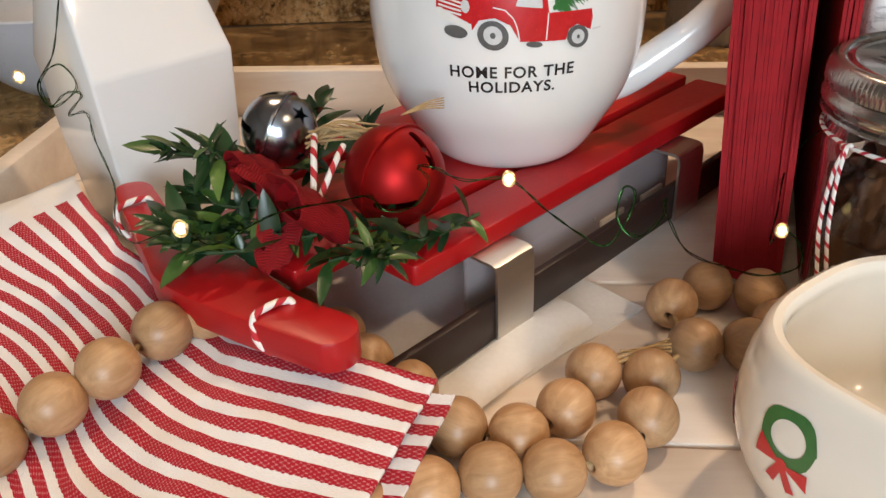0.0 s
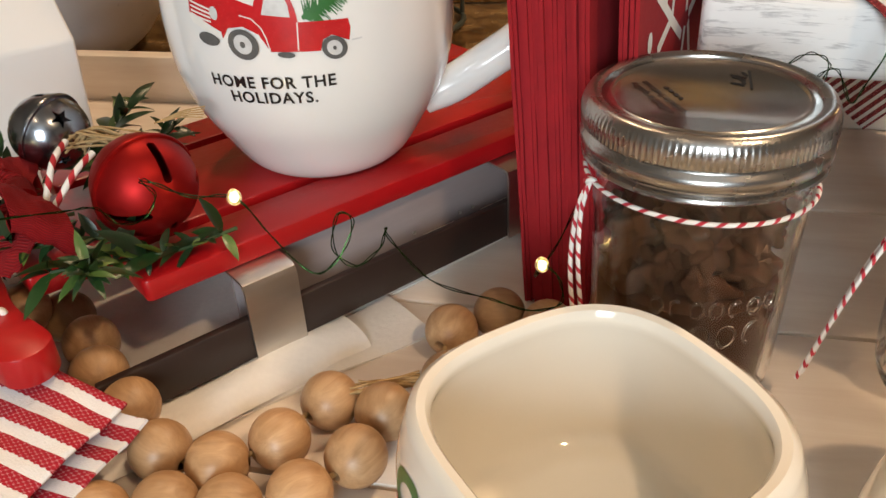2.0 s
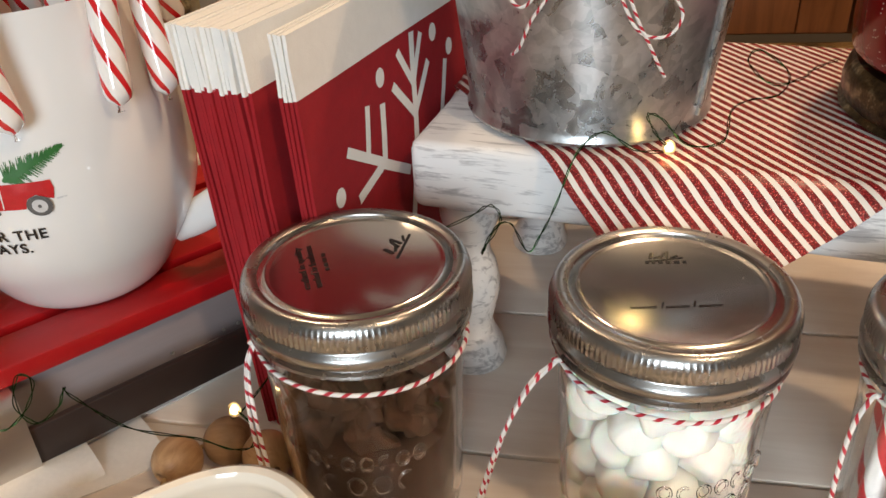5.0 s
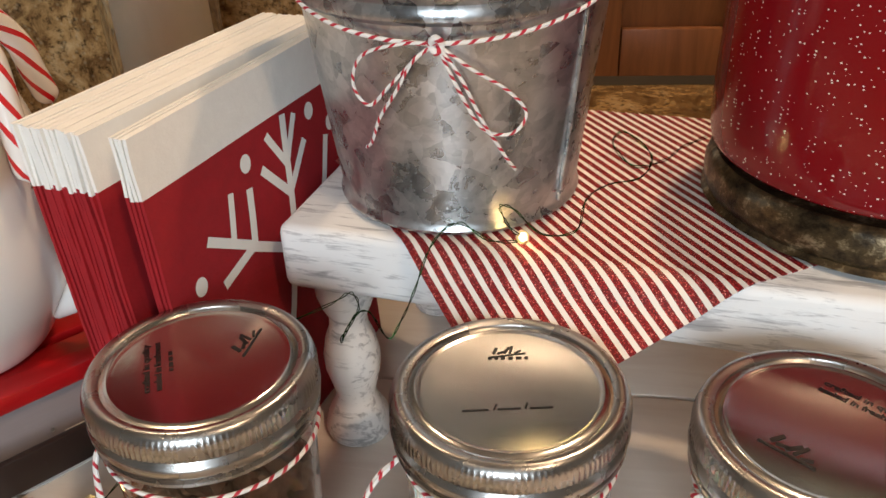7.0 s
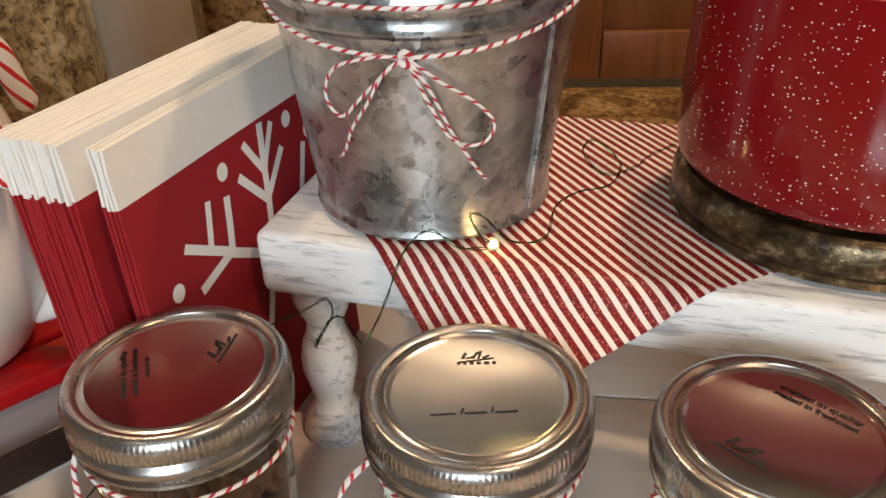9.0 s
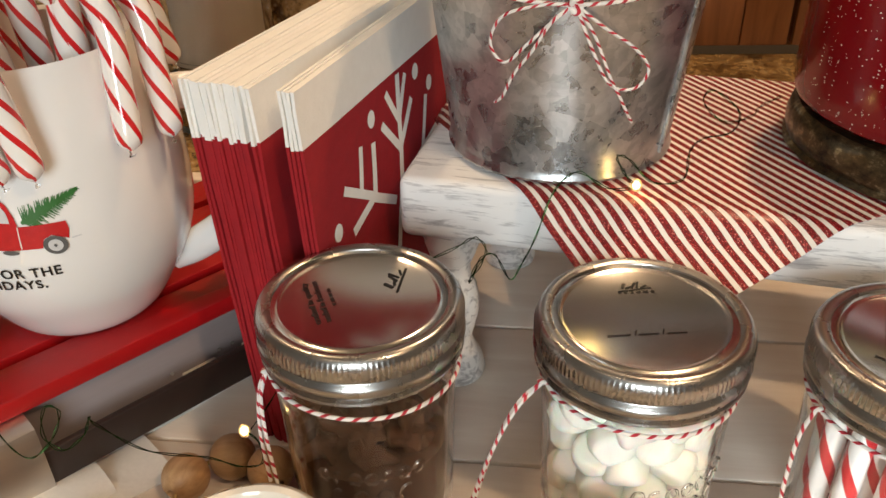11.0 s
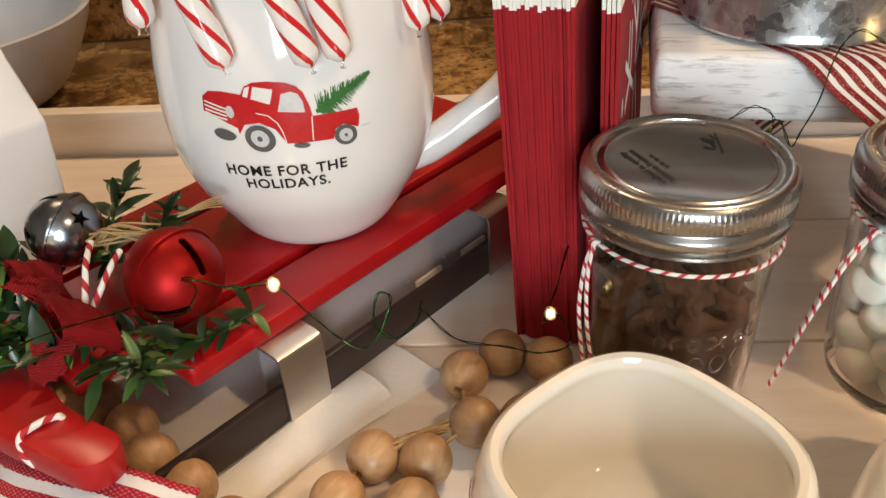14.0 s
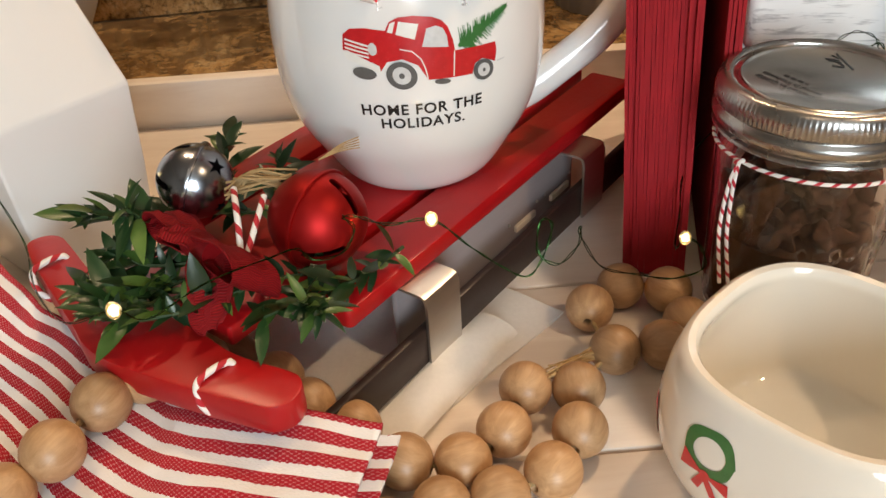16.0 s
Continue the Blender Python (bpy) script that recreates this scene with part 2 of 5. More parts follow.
PRINT_PALE = m_paint("print_pale", (0.62, 0.62, 0.62), 0.3, 0.25, 300, 0.0)
PRINT_WHITE = m_paint("print_white", (0.78, 0.76, 0.72), 0.3, 0.1, 300, 0.0)
PRINT_GREEN = m_paint("print_green", (0.035, 0.16, 0.04), 0.3, 0.35, 300, 0.0)
NAPKIN_RED = m_paint("red_tissue", (0.33, 0.004, 0.011), 0.85, 0.24, 120, 0.4)
NAPKIN_WHITE = m_paint("white_tissue", (0.84, 0.83, 0.80), 0.85, 0.06, 160, 0.35)
WHITE_CLOTH = m_paint("white_cotton", (0.80, 0.78, 0.75), 0.9, 0.08, 400, 0.3)
TWINE = m_stripe_uv("baker_twine", (0.5, 0.02, 0.04), (0.85, 0.82, 0.78), 1, 0.0064, 0.34, 0.85, bump=0.5)
ROPE = m_stripe_uv("thick_twine", (0.5, 0.02, 0.03), (0.85, 0.82, 0.76), 1, 0.0095, 0.42, 0.85, bump=0.6)
CANDY = m_stripe_uv("candy_cane_sugar", (0.62, 0.015, 0.02), (0.86, 0.83, 0.79), 4, 0.0190, 0.30, 0.10, False, 0.6)
JUTE = m_paint("jute_string", (0.45, 0.30, 0.14), 0.9, 0.3, 700, 0.5)
GREEN_WIRE = m_metal("green_copper_wire", (0.018, 0.060, 0.016), 0.24)
LED_GLOW = m_glow("led_glow", (1.0, 0.74, 0.36), 60)
LED_BULB = m_glass("led_bulb", (1.0, 0.86, 0.52), 0.6, 1.3)


def m_granite():
    n = Nodes("brown_granite")
    v = n.coord("Object")
    a = n.noise(v, 22, 8, 0.7, 0.8)
    b = n.noise(v, 110, 6, 0.75)
    c = n.voronoi(v, 130)
    col = n.ramp(a, (0.30, (0.035, 0.020, 0.012)), (0.42, (0.20, 0.105, 0.040)), (0.54, (0.50, 0.30, 0.125)), (0.68, (0.70, 0.50, 0.27)))
    spots = n.ramp(b, (0.36, (0.03, 0.02, 0.015)), (0.50, (1, 1, 1)))
    col = n.mix(0.88, col, spots, "MULTIPLY")
    n.set(Base_Color=n.mix(n.ramp(c, (0.1, 0.35), (0.35, 0.0)), col, (0.6, 0.48, 0.30)), Roughness=0.12, Coat_Weight=0.3)
    return n.mat


GRANITE = m_granite()
WALL_PAINT = m_paint("beige_wall_paint", (0.32, 0.265, 0.21), 0.7, 0.05, 12, 0.1)
CEIL_PAINT = m_paint("white_ceiling_paint", (0.44, 0.41, 0.37), 0.8, 0.03, 12, 0.1)
FLOOR_WOOD = m_wood("floor_boards", (0.2, 0.11, 0.05), (0.36, 0.22, 0.11), 0.4, 0.5, 1)

# ---- the kitchen round the tray ----
X0, X1, Y0, Y1, Z0 = -1.7, 2.1, -2.2, 2.3, -0.9


def slab(name, x0, x1, y0, y1, z0, z1, material, bevel=0.0, label="", category="", parent=None):
    ob = part(name, box(x1 - x0, y1 - y0, z1 - z0, bevel, ((x0 + x1) / 2, (y0 + y1) / 2, z0)), material, parent, smooth=bool(bevel))
    if parent is None:
        tagged(ob, label, category, kind="structure")
    return ob


slab("floor", X0, X1, Y0, Y1, Z0 - 0.05, Z0, FLOOR_WOOD, label="brown wooden kitchen floor", category="floor")
slab("ceiling", X0, X1, Y0, Y1, CEIL, CEIL + 0.05, CEIL_PAINT, label="plain white kitchen ceiling", category="ceiling")
slab("wall_north", X0, X1, Y1, Y1 + 0.1, Z0, CEIL, WALL_PAINT, label="beige painted kitchen wall", category="wall")
slab("wall_east", X1, X1 + 0.1, Y0, Y1, Z0, CEIL, WALL_PAINT, label="beige painted kitchen wall", category="wall")
slab("wall_west", X0 - 0.1, X0, Y0, Y1, Z0, CEIL, WALL_PAINT, label="beige painted kitchen wall", category="wall")
# the south wall has a window opening
wall_south = thing("wall_south", pose(0, 0, 0), "beige painted kitchen wall with a window opening", "wall", kind="structure")
for x0, x1, z0, z1 in ((X0, -0.25, Z0, CEIL), (0.75, X1, Z0, CEIL), (-0.25, 0.75, Z0, 0.2), (-0.25, 0.75, 1.3, CEIL)):
    slab("wall_panel", x0, x1, Y0 - 0.1, Y0, z0, z1, WALL_PAINT, parent=wall_south)

CTR = 0.0
counter = part("countertop", box(2.6, 1.75, 0.04, 0.006, (0.25, 0.145, CTR - 0.04)), GRANITE)
tagged(counter, "polished brown speckled granite countertop", "countertop", kind="structure")
slab("counter_base", -1.0, 1.5, -0.68, 1.0, Z0, CTR - 0.045, CABINET_WOOD, 0.004, "stained wooden base under the granite countertop", "cabinet base")
backsplash = part("backsplash", box(1.36, 0.03, 0.5, 0.003, (-0.35, 0.925, CTR + 0.001)), GRANITE)
tagged(backsplash, "brown granite splashback standing on the countertop", "backsplash", kind="structure")


def wall_cabinet(x0, x1, y, z0, z1):
    """A cabinet front of two framed doors with knobs."""
    cab = thing("kitchen_cabinet", pose((x0 + x1) / 2, y, z0), "reddish stained wooden cabinet with two knobs", "cabinet")
    w, h = x1 - x0, z1 - z0
    part("body", box(w, 0.30, h, 0.002, (0, 0.17, 0)), CABINET_WOOD, cab)
    for s in (-1, 1):
        dw = w / 2 - 0.006
        cx = s * w / 4
        door = part("door", box(dw, 0.014, h - 0.02, 0.002, (cx, 0.008, 0.01)), CABINET_WOOD, cab)
        for nm, sx, sz, px, pz in (("stile", 0.055, h - 0.02, cx - dw / 2 + 0.0275, 0.01), ("stile", 0.055, h - 0.02, cx + dw / 2 - 0.0275, 0.01),
                                   ("rail", dw - 0.112, 0.055, cx, 0.01), ("rail", dw - 0.112, 0.055, cx, h - 0.065)):
            part(nm, box(sx, 0.010, sz, 0.002, (px, -0.004, pz)), CABINET_WOOD, door)
        knob = lathe([(0, 0), (0.005, 0), (0.0045, 0.012), (0.011, 0.018), (0.012, 0.024), (0.008, 0.029), (0, 0.03)], 20)
        part("knob", knob, STEEL, door, "pale metal knob", m=pose(-s * 0.028 + s * 0.0, -0.009, 0.125, 90))
    return cab


wall_cabinet(0.38, 0.84, 1.02, CTR + 0.001, 0.85)
wall_cabinet(0.845, 1.40, 1.02, CTR + 0.001, 0.85)

# recessed ceiling lamps
LAMP_GLOW = m_glow("lamp_glow", (1.0, 0.78, 0.52), 12)
for cx, cy in CANS:
    lamp = thing("ceiling_lamp", pose(cx, cy, CEIL), "round white recessed ceiling lamp", "ceiling lamp", "recessed lamps")
    part("trim_ring", lathe([(0.055, -0.001), (0.075, -0.001), (0.075, -0.006), (0.055, -0.004), (0.055, -0.001)], 32), CEIL_PAINT, lamp)
    part("lens", lathe([(0, -0.0015), (0.054, -0.0015), (0.054, -0.003), (0, -0.003)], 32), LAMP_GLOW, lamp)

# ---- the white plank tray ----
FL = 0.012
TRAY = pose(0.185, 0.292, 0, 0, 0, -4.3)
tray = thing("serving_tray", TRAY, "large whitewashed wooden plank tray with a low rim", "tray")
TW, PW = 0.92, 0.1165
for k in range(5):
    yc = -0.2335 + PW * (k - 0.0)
    bm = box(TW, PW - 0.0022, FL - 0.0015, 0.0012, (0, yc, 0.001))
    part("plank", bm, WHITE_PLANK, tray)
yb = -0.2335 + PW * 4.5
yf = -0.2335 - PW * 0.5
for nm, sx, sy, px, py in (("rim_board", TW + 0.028, 0.014, 0, yb + 0.008), ("rim_board", TW + 0.028, 0.014, 0, yf - 0.008),
                           ("rim_board", 0.014, yb - yf + 0.001, -TW / 2 - 0.007, (yb + yf) / 2), ("rim_board", 0.014, yb - yf + 0.001, TW / 2 + 0.007, (yb + yf) / 2)):
    part(nm, box(sx, sy, 0.046, 0.002, (px, py, 0.001)), WHITE_PLANK, tray)

# ---- the red sled ----
UX, UY = math.cos(radians(46.5)), math.sin(radians(46.5))
SLED_TOP = 0.070
sled_c = (UX * 0.33 - UY * 0.2735, UY * 0.33 + UX * 0.2735)
sled = thing("toy_sled", pose(*sled_c, FL, 0, 0, 46.5), "small red painted wooden sled with steel clips and dark runners", "sled")
BT, BZ = 0.010, SLED_TOP - 0.010 - FL


def sled_board(u0, u1, v0, v1, r=0.006):
    out = [(x + (u0 + u1) / 2, y + (v0 + v1) / 2) for x, y in rounded(u1 - u0, v1 - v0, r)]
    return prism(out, BZ, BZ + BT, 0.0012)


V0 = 0.2735
part("board", sled_board(0.196 - 0.33, 0.466 - 0.33, 0.2035 - V0, 0.2315 - V0, 0.003), RED_PAINT, sled)
part("board", sled_board(0.196 - 0.33, 0.466 - 0.33, 0.3155 - V0, 0.3425 - V0, 0.003), RED_PAINT, sled)
part("centre_board", sled_board(0.1615 - 0.33, 0.467 - 0.33, 0.2385 - V0, 0.3085 - V0, 0.002), RED_PAINT, sled)
BAR = [(.1535, .3735), (.1470, .3620), (.1365, .3280), (.1272, .2970), (.1225, .2820), (.1222, .2640), (.1285, .2310), (.1370, .1980), (.1400, .1915), (.1455, .1882), (.1525, .1890), (.1572, .1935), (.1580, .2000), (.1545, .2160), (.1530, .2300), (.1545, .2500), (.1545, .3000), (.1560, .3250), (.1630, .3520), (.1655, .3640), (.1620, .3715)]
bar_out = [(p.x - 0.33, p.y - V0) for p in smooth_line([(u, v, 0) for u, v in BAR], 4, True)]
crossbar = part("steering_bar", prism(bar_out, BZ - 0.0040, BZ + 0.0093, 0.0009), RED_PAINT, sled)
for s in (-1, 1):
    v = s * 0.0800
    part("runner", box(0.305, 0.0045, 0.021, 0.0012, (-0.012, v, 0.0085)), RUNNER_METAL, sled, "dark metal runner")
    for u in (-0.0873, 0.0605):
        clip = bmesh.new()
        pts = [(v - s * 0.030, BZ - 0.0004), (v + s * 0.0005, BZ - 0.0004), (v + s * 0.003, BZ - 0.0015), (v + s * 0.0042, BZ - 0.005), (v + s * 0.0042, 0.0085)]
        rows = [[clip.verts.new((u + w, y, z)) for y, z in pts] for w in (-0.0124, 0.0124)]
        for i in range(len(pts) - 1):
            clip.faces.new((rows[0][i], rows[1][i], rows[1][i + 1], rows[0][i + 1]))
        bmesh.ops.recalc_face_normals(clip, faces=clip.faces)
        bmesh.ops.solidify(clip, geom=clip.faces[:], thickness=0.0014)
        part("clip", clip, STEEL, sled, "brushed steel clip")

MAUVE = m_paint("grey_mauve_board", (0.30, 0.25, 0.25), 0.50, 0.10, 40, 0.06, (1, 8, 8))
panel = part("side_board", box(0.170, 0.003, BZ - 0.004, 0.0006, (-0.010, -0.0605, 0.0035)), MAUVE, sled, "smooth grey board between the runners")
for u in (0.019, 0.058):
    # pale strips stand in for light that falls through the board gaps
    part("slat", box(0.021, 0.002, 0.0042, 0.0004, (u, -0.0630, 0.0135)), WHITE_PLANK, panel, "pale strip standing in for a streak of light")
    for du in (-0.016, 0.014):
        part("nail", lathe([(0, 0.0), (0.0011, 0.0), (0.0009, 0.0007), (0, 0.0009)], 10), STEEL, panel, "small nail head", m=pose(u + du, -0.0621, 0.021, 90))

# ---- the big mug ----
MUG = (0.0306, 0.4089)
MZ = SLED_TOP
mug_profile = [(0.0328, 0.0), (0.0368, 0.001), (0.0427, 0.0065), (0.0512, 0.020), (0.0597, 0.035), (0.0650, 0.052), (0.0668, 0.0705), (0.0664, 0.088), (0.0640, 0.106), (0.0603, 0.124), (0.0560, 0.139), (0.0530, 0.1485)]


def mug_r(z):
    for (r0, z0), (r1, z1) in zip(mug_profile, mug_profile[1:]):
        if z0 <= z <= z1:
            return r0 + (r1 - r0) * (z - z0) / (z1 - z0)
    # the resin drop's yellow tint imitates the warm halo round the bulb
    return mug_profile[-1][0]


def fine(profile, n=4):
    return [(p.x, p.y) for p in smooth_line([(r, z, 0) for r, z in profile], n)]


mug_profile = fine(mug_profile)
mug = thing("big_mug", pose(*MUG, MZ), "large round white glazed mug with a red truck print", "mug")
outer = [(0, 0.0012), (0.030, 0.0012)] + mug_profile + [(0.0522, 0.1500), (0.0508, 0.1492)]
inner = [(r - 0.0042, z) for r, z in reversed(mug_profile) if z > 0.012] + [(0.034, 0.008), (0, 0.007)]
part("body", lathe(outer + inner, 96), CERAMIC, mug)
hl = smooth_line([(0.050, 0, 0.026), (0.064, 0, 0.031), (0.082, 0, 0.042), (0.100, 0, 0.054), (0.114, 0, 0.069), (0.119, 0, 0.087), (0.113, 0, 0.106), (0.098, 0, 0.117), (0.078, 0, 0.1195), (0.0585, 0, 0.118)], 8)
part("handle", tube(hl, 0.0076, 20, flat=1.25), CERAMIC, mug, m=pose(0, 0, 0, 0, 0, 7))

# ---- glass jars with tin lids ----
JAR_A, JAR_B, JAR_C = (0.1991, 0.3171), (0.3168, 0.3133), (0.4250, 0.2950)


def in_jar(at, wide, tall):
    """The place of a jar on the tray, with its width and height against the plain form."""
    return Matrix.Translation((*at, FL)) @ Matrix.Diagonal((wide, wide, tall, 1))


SPOT_A, SPOT_B, SPOT_C = in_jar(JAR_A, 1.020, 1.040), in_jar(JAR_B, 1.038, 0.998), in_jar(JAR_C, 1.03, 1.0)


def mason_jar(spot, label):
    jar = thing("mason_jar", spot, label, "jar", "jars on the tray")
    out = [(0.0, 0.003), (0.028, 0.0025), (0.0315, 0.0), (0.0345, 0.003), (0.0365, 0.012), (0.0372, 0.03), (0.0385, 0.070), (0.0392, 0.086), (0.0388, 0.094), (0.0378, 0.100), (0.0378, 0.117)]
    inn = [(0.0352, 0.117), (0.0352, 0.098), (0.0365, 0.086), (0.0358, 0.070), (0.0345, 0.03), (0.0335, 0.012), (0.030, 0.007), (0, 0.0065)]
    part("glass", lathe(fine(out, 2) + fine(inn, 2), 72), GLASS, jar).visible_shadow = False
    band = [(0.0405, 0.0985), (0.0420, 0.0988), (0.0428, 0.0998), (0.0425, 0.1008), (0.0408, 0.1014), (0.0408, 0.1022), (0.0424, 0.1030), (0.0433, 0.1045), (0.0435, 0.1062), (0.0430, 0.1080), (0.0416, 0.1090), (0.0414, 0.1096), (0.0426, 0.1106), (0.0430, 0.1112), (0.0430, 0.1160), (0.0424, 0.1185), (0.0412, 0.1204), (0.0398, 0.1212), (0.0380, 0.1210), (0.0366, 0.1203), (0.0362, 0.1190), (0.0396, 0.1180), (0.0398, 0.0985), (0.0405, 0.0985)]
    knurl = lambda a, z: 1 + (0.007 * max(0, math.sin(a * 126)) if 0.1105 < z < 0.1165 else 0)
    part("screw_band", lathe(band, 760, r_of=knurl), BAND_METAL, jar, "knurled tin screw band")
    lid = [(0, 0.1192), (0.0315, 0.1192), (0.0325, 0.1198), (0.0335, 0.1201), (0.0345, 0.1196), (0.0372, 0.1196), (0.0372, 0.1178), (0, 0.1178)]
    part("lid", lathe(lid, 72), LID_METAL, jar, "brushed tin lid with printed marks")
    return jar


jar_a = mason_jar(SPOT_A, "glass jar of dark brown cocoa with a tin lid")
jar_b = mason_jar(SPOT_B, "glass jar of white mini marshmallows with a tin lid")
jar_c = mason_jar(SPOT_C, "glass jar of striped peppermint sticks with a tin lid")

# ---- riser on turned legs ----
RISER_A = -13.0


def m_distressed():
    n = Nodes("distressed_white_paint")
    v = n.coord("Object", (5, 45, 45))
    a = n.noise(v, 5, 6, 0.7, 0.4)
    b = n.noise(n.coord("Object"), 30, 3)
    worn = n.ramp(n.math("ADD", n.math("MULTIPLY", a, 0.8), n.math("MULTIPLY", b, 0.2)), (0.515, 0.0), (0.575, 0.45), (0.68, 0.85))
    n.set(Base_Color=n.mix(worn, (0.83, 0.83, 0.83), (0.20, 0.20, 0.22)), Roughness=0.5)
    n.bump(a, 0.35, 0.001)
    return n.mat


DISTRESSED = m_distressed()
riser = thing("riser_stand", pose(0.207, 0.4065, FL, 0, 0, RISER_A), "distressed white wooden riser on turned legs", "riser")
RL, RD, RZ0, RZ1 = 0.42, 0.176, 0.112 - FL, 0.147 - FL
part("top", box(RL, RD, RZ1 - RZ0, 0.005, (RL / 2, RD / 2, RZ0), 3), DISTRESSED, riser)
leg = [(0, 0), (0.0175, 0), (0.0185, 0.004), (0.0165, 0.012), (0.0125, 0.020), (0.0105, 0.026), (0.0125, 0.034), (0.0148, 0.044), (0.0150, 0.052), (0.0132, 0.062), (0.0102, 0.070), (0.0098, 0.076), (0.0125, 0.082), (0.0150, 0.090), (0.0152, RZ0), (0, RZ0)]
for lx, ly in ((0.023, 0.019), (RL - 0.03, 0.028), (0.030, RD - 0.028), (RL - 0.03, RD - 0.028)):
    part("leg", lathe(leg, 32), DISTRESSED, riser, m=pose(lx, ly, 0))

# ---- prints on curved things ----
def wrap(bm, fn, longest=0.003):
    """Cuts a flat drawing fine enough and lays it on a curved face by fn(x, y)."""
    for _ in range(5):
        bmesh.ops.triangulate(bm, faces=bm.faces[:])
        e = [e for e in bm.edges if e.calc_length() > longest]
        if not e:
            break
        bmesh.ops.subdivide_edges(bm, edges=e, cuts=1)
    for v in bm.verts:
        v.co = fn(v.co.x, v.co.y)
    return bm


def flat(*outlines):
    bm = bmesh.new()
    for o in outlines:
        bm.faces.new([bm.verts.new((x, y, 0)) for x, y in o])
    return bm


def oval(cx, cy, rx, ry, n=24, a0=0.0):
    return [(cx + rx * math.cos(2 * math.pi * i / n + a0), cy + ry * math.sin(2 * math.pi * i / n + a0)) for i in range(n)]


def bar2(x0, y0, x1, y1, w0, w1=None):
    """A straight stroke."""
    w1 = w0 if w1 is None else w1
    d = Vector((x1 - x0, y1 - y0)).normalized()
    n = Vector((-d.y, d.x))
    return [(x0 - n.x * w0 / 2, y0 - n.y * w0 / 2), (x1 - n.x * w1 / 2, y1 - n.y * w1 / 2), (x1 + n.x * w1 / 2, y1 + n.y * w1 / 2), (x0 + n.x * w0 / 2, y0 + n.y * w0 / 2)]


def lettering(text, height, spacing=1.15, bold=0.0):
    """Flat letters about the origin, in metres."""
    cu = bpy.data.curves.new("lettering", "FONT")
    cu.body, cu.size, cu.align_x, cu.space_character, cu.offset = text, height / 0.70, "CENTER", spacing, bold
    ob = bpy.data.objects.new("lettering", cu)
    me = ob.to_mesh()
    bm = bmesh.new()
    bm.from_mesh(me)
    ob.to_mesh_clear()
    bpy.data.objects.remove(ob)
    bpy.data.curves.remove(cu)
    return bm


MUG_FACE = radians(-90.2)


def on_mug(layer, slope=-0.096, lift=0.001):
    def f(x, y):
        z = y - MZ + lift + slope * (x + 0.0088)
        a = MUG_FACE + x / 0.067
        r = mug_r(z) + 0.00025 + 0.00016 * layer
        return Vector((r * math.cos(a), r * math.sin(a), z))
    return f


def TR(pts):
    """Drawing units of the truck to metres along the mug."""
    return [((x - 39.2) * 0.00146 - 0.0088, 0.1450 + (24.5 - y) * 0.00142) for x, y in pts]


def sketch(*pts):
    """Truck outlines from a finer drawing grid to drawing units."""
    out = []
    for x, y in pts:
        u, v = (x - 345) / 8.72, (y - 527) / 8.9
        u = u * 1.16 if u < 0 else u if u < 25 else 25 + (u - 25) * 1.2
        out.append((39.2 + u, 24.5 + v * (1.12 if v < 0 else 1)))
    return out


body = sketch((216, 478), (218, 442), (235, 426), (270, 420), (316, 421), (325, 401), (345, 389), (385, 384), (430, 386), (455, 394), (470, 409), (481, 440), (485, 467), (596, 459), (599, 480), (594, 508), (560, 494), (538, 505), (530, 531), (412, 538), (388, 500), (350, 486), (315, 495), (300, 520), (226, 496))


def mug_print(name, layer, material, *outs, label=""):
    part(name, wrap(flat(*[TR(o) for o in outs]), on_mug(layer)), material, mug, label, smooth=True)


random.seed(4)
twigs = []
for k in range(46):
    t = k / 45
    x, y = sketch((500 + 134 * t, 456 - 76 * t))[0]
    w = 4.4 * (1 - t) ** 0.8 + 0.5
    for s in (-1, 1):
        for j in range(2):
            q = w * random.uniform(0.5, 1.15)
            dx, dy = 0.25 - 0.45 * s * random.uniform(0.3, 1.2), (-1.0 if s > 0 else 0.75)
            twigs.append(bar2(x + j * 0.35, y, x + dx * q + 0.9, min(y + dy * q, 17.0 - 0.03 * (x - 55)), 0.5, 0.15))
    twigs.append(oval(x, y, 0.7, 0.3 + w * 0.10, 6))
mug_print("tree_print", 0, PRINT_GREEN, *twigs, label="painted green fir tree")
mug_print("truck_print", 2, PRINT_RED, body, label="painted red pickup truck")
mug_print("window_print", 3, PRINT_WHITE, sketch((320, 424), (327, 403), (339, 398), (331, 426)), sketch((338, 428), (346, 398), (396, 402), (384, 438)), sketch((213, 480), (228, 478), (298, 506), (300, 521), (288, 521), (224, 500)),
          *[bar2(*sketch((222, 452 + 10 * k))[0], *sketch((276, 461 + 9 * k))[0], 0.55) for k in range(4)], *[bar2(*sketch(p)[0], *sketch(q)[0], 0.34) for p, q in (((345, 462), (375, 466)), ((375, 466), (396, 484)), ((396, 484), (405, 505)), ((405, 505), (411, 534)), ((483, 467), (478, 530)))])
for o in (sketch(*oval(285, 467, 10, 15)), bar2(*sketch((599, 508))[0], *sketch((620, 504))[0], 0.5)):
    mug_print("lamp_print", 3, PRINT_PALE, o)
mug_print("pane_print", 3, PRINT_PALE, sketch((401, 455), (415, 412), (440, 406), (457, 412), (466, 430), (468, 457)))
for o in (oval(28.3, 24.7, 3.6, 1.9), oval(39.2, 24.5, 4.5, 4.4), oval(51.0, 26.3, 2.4, 0.9), oval(64.2, 24.0, 3.5, 3.4)):
    mug_print("tyre_print", 4, PRINT_GREY, o)
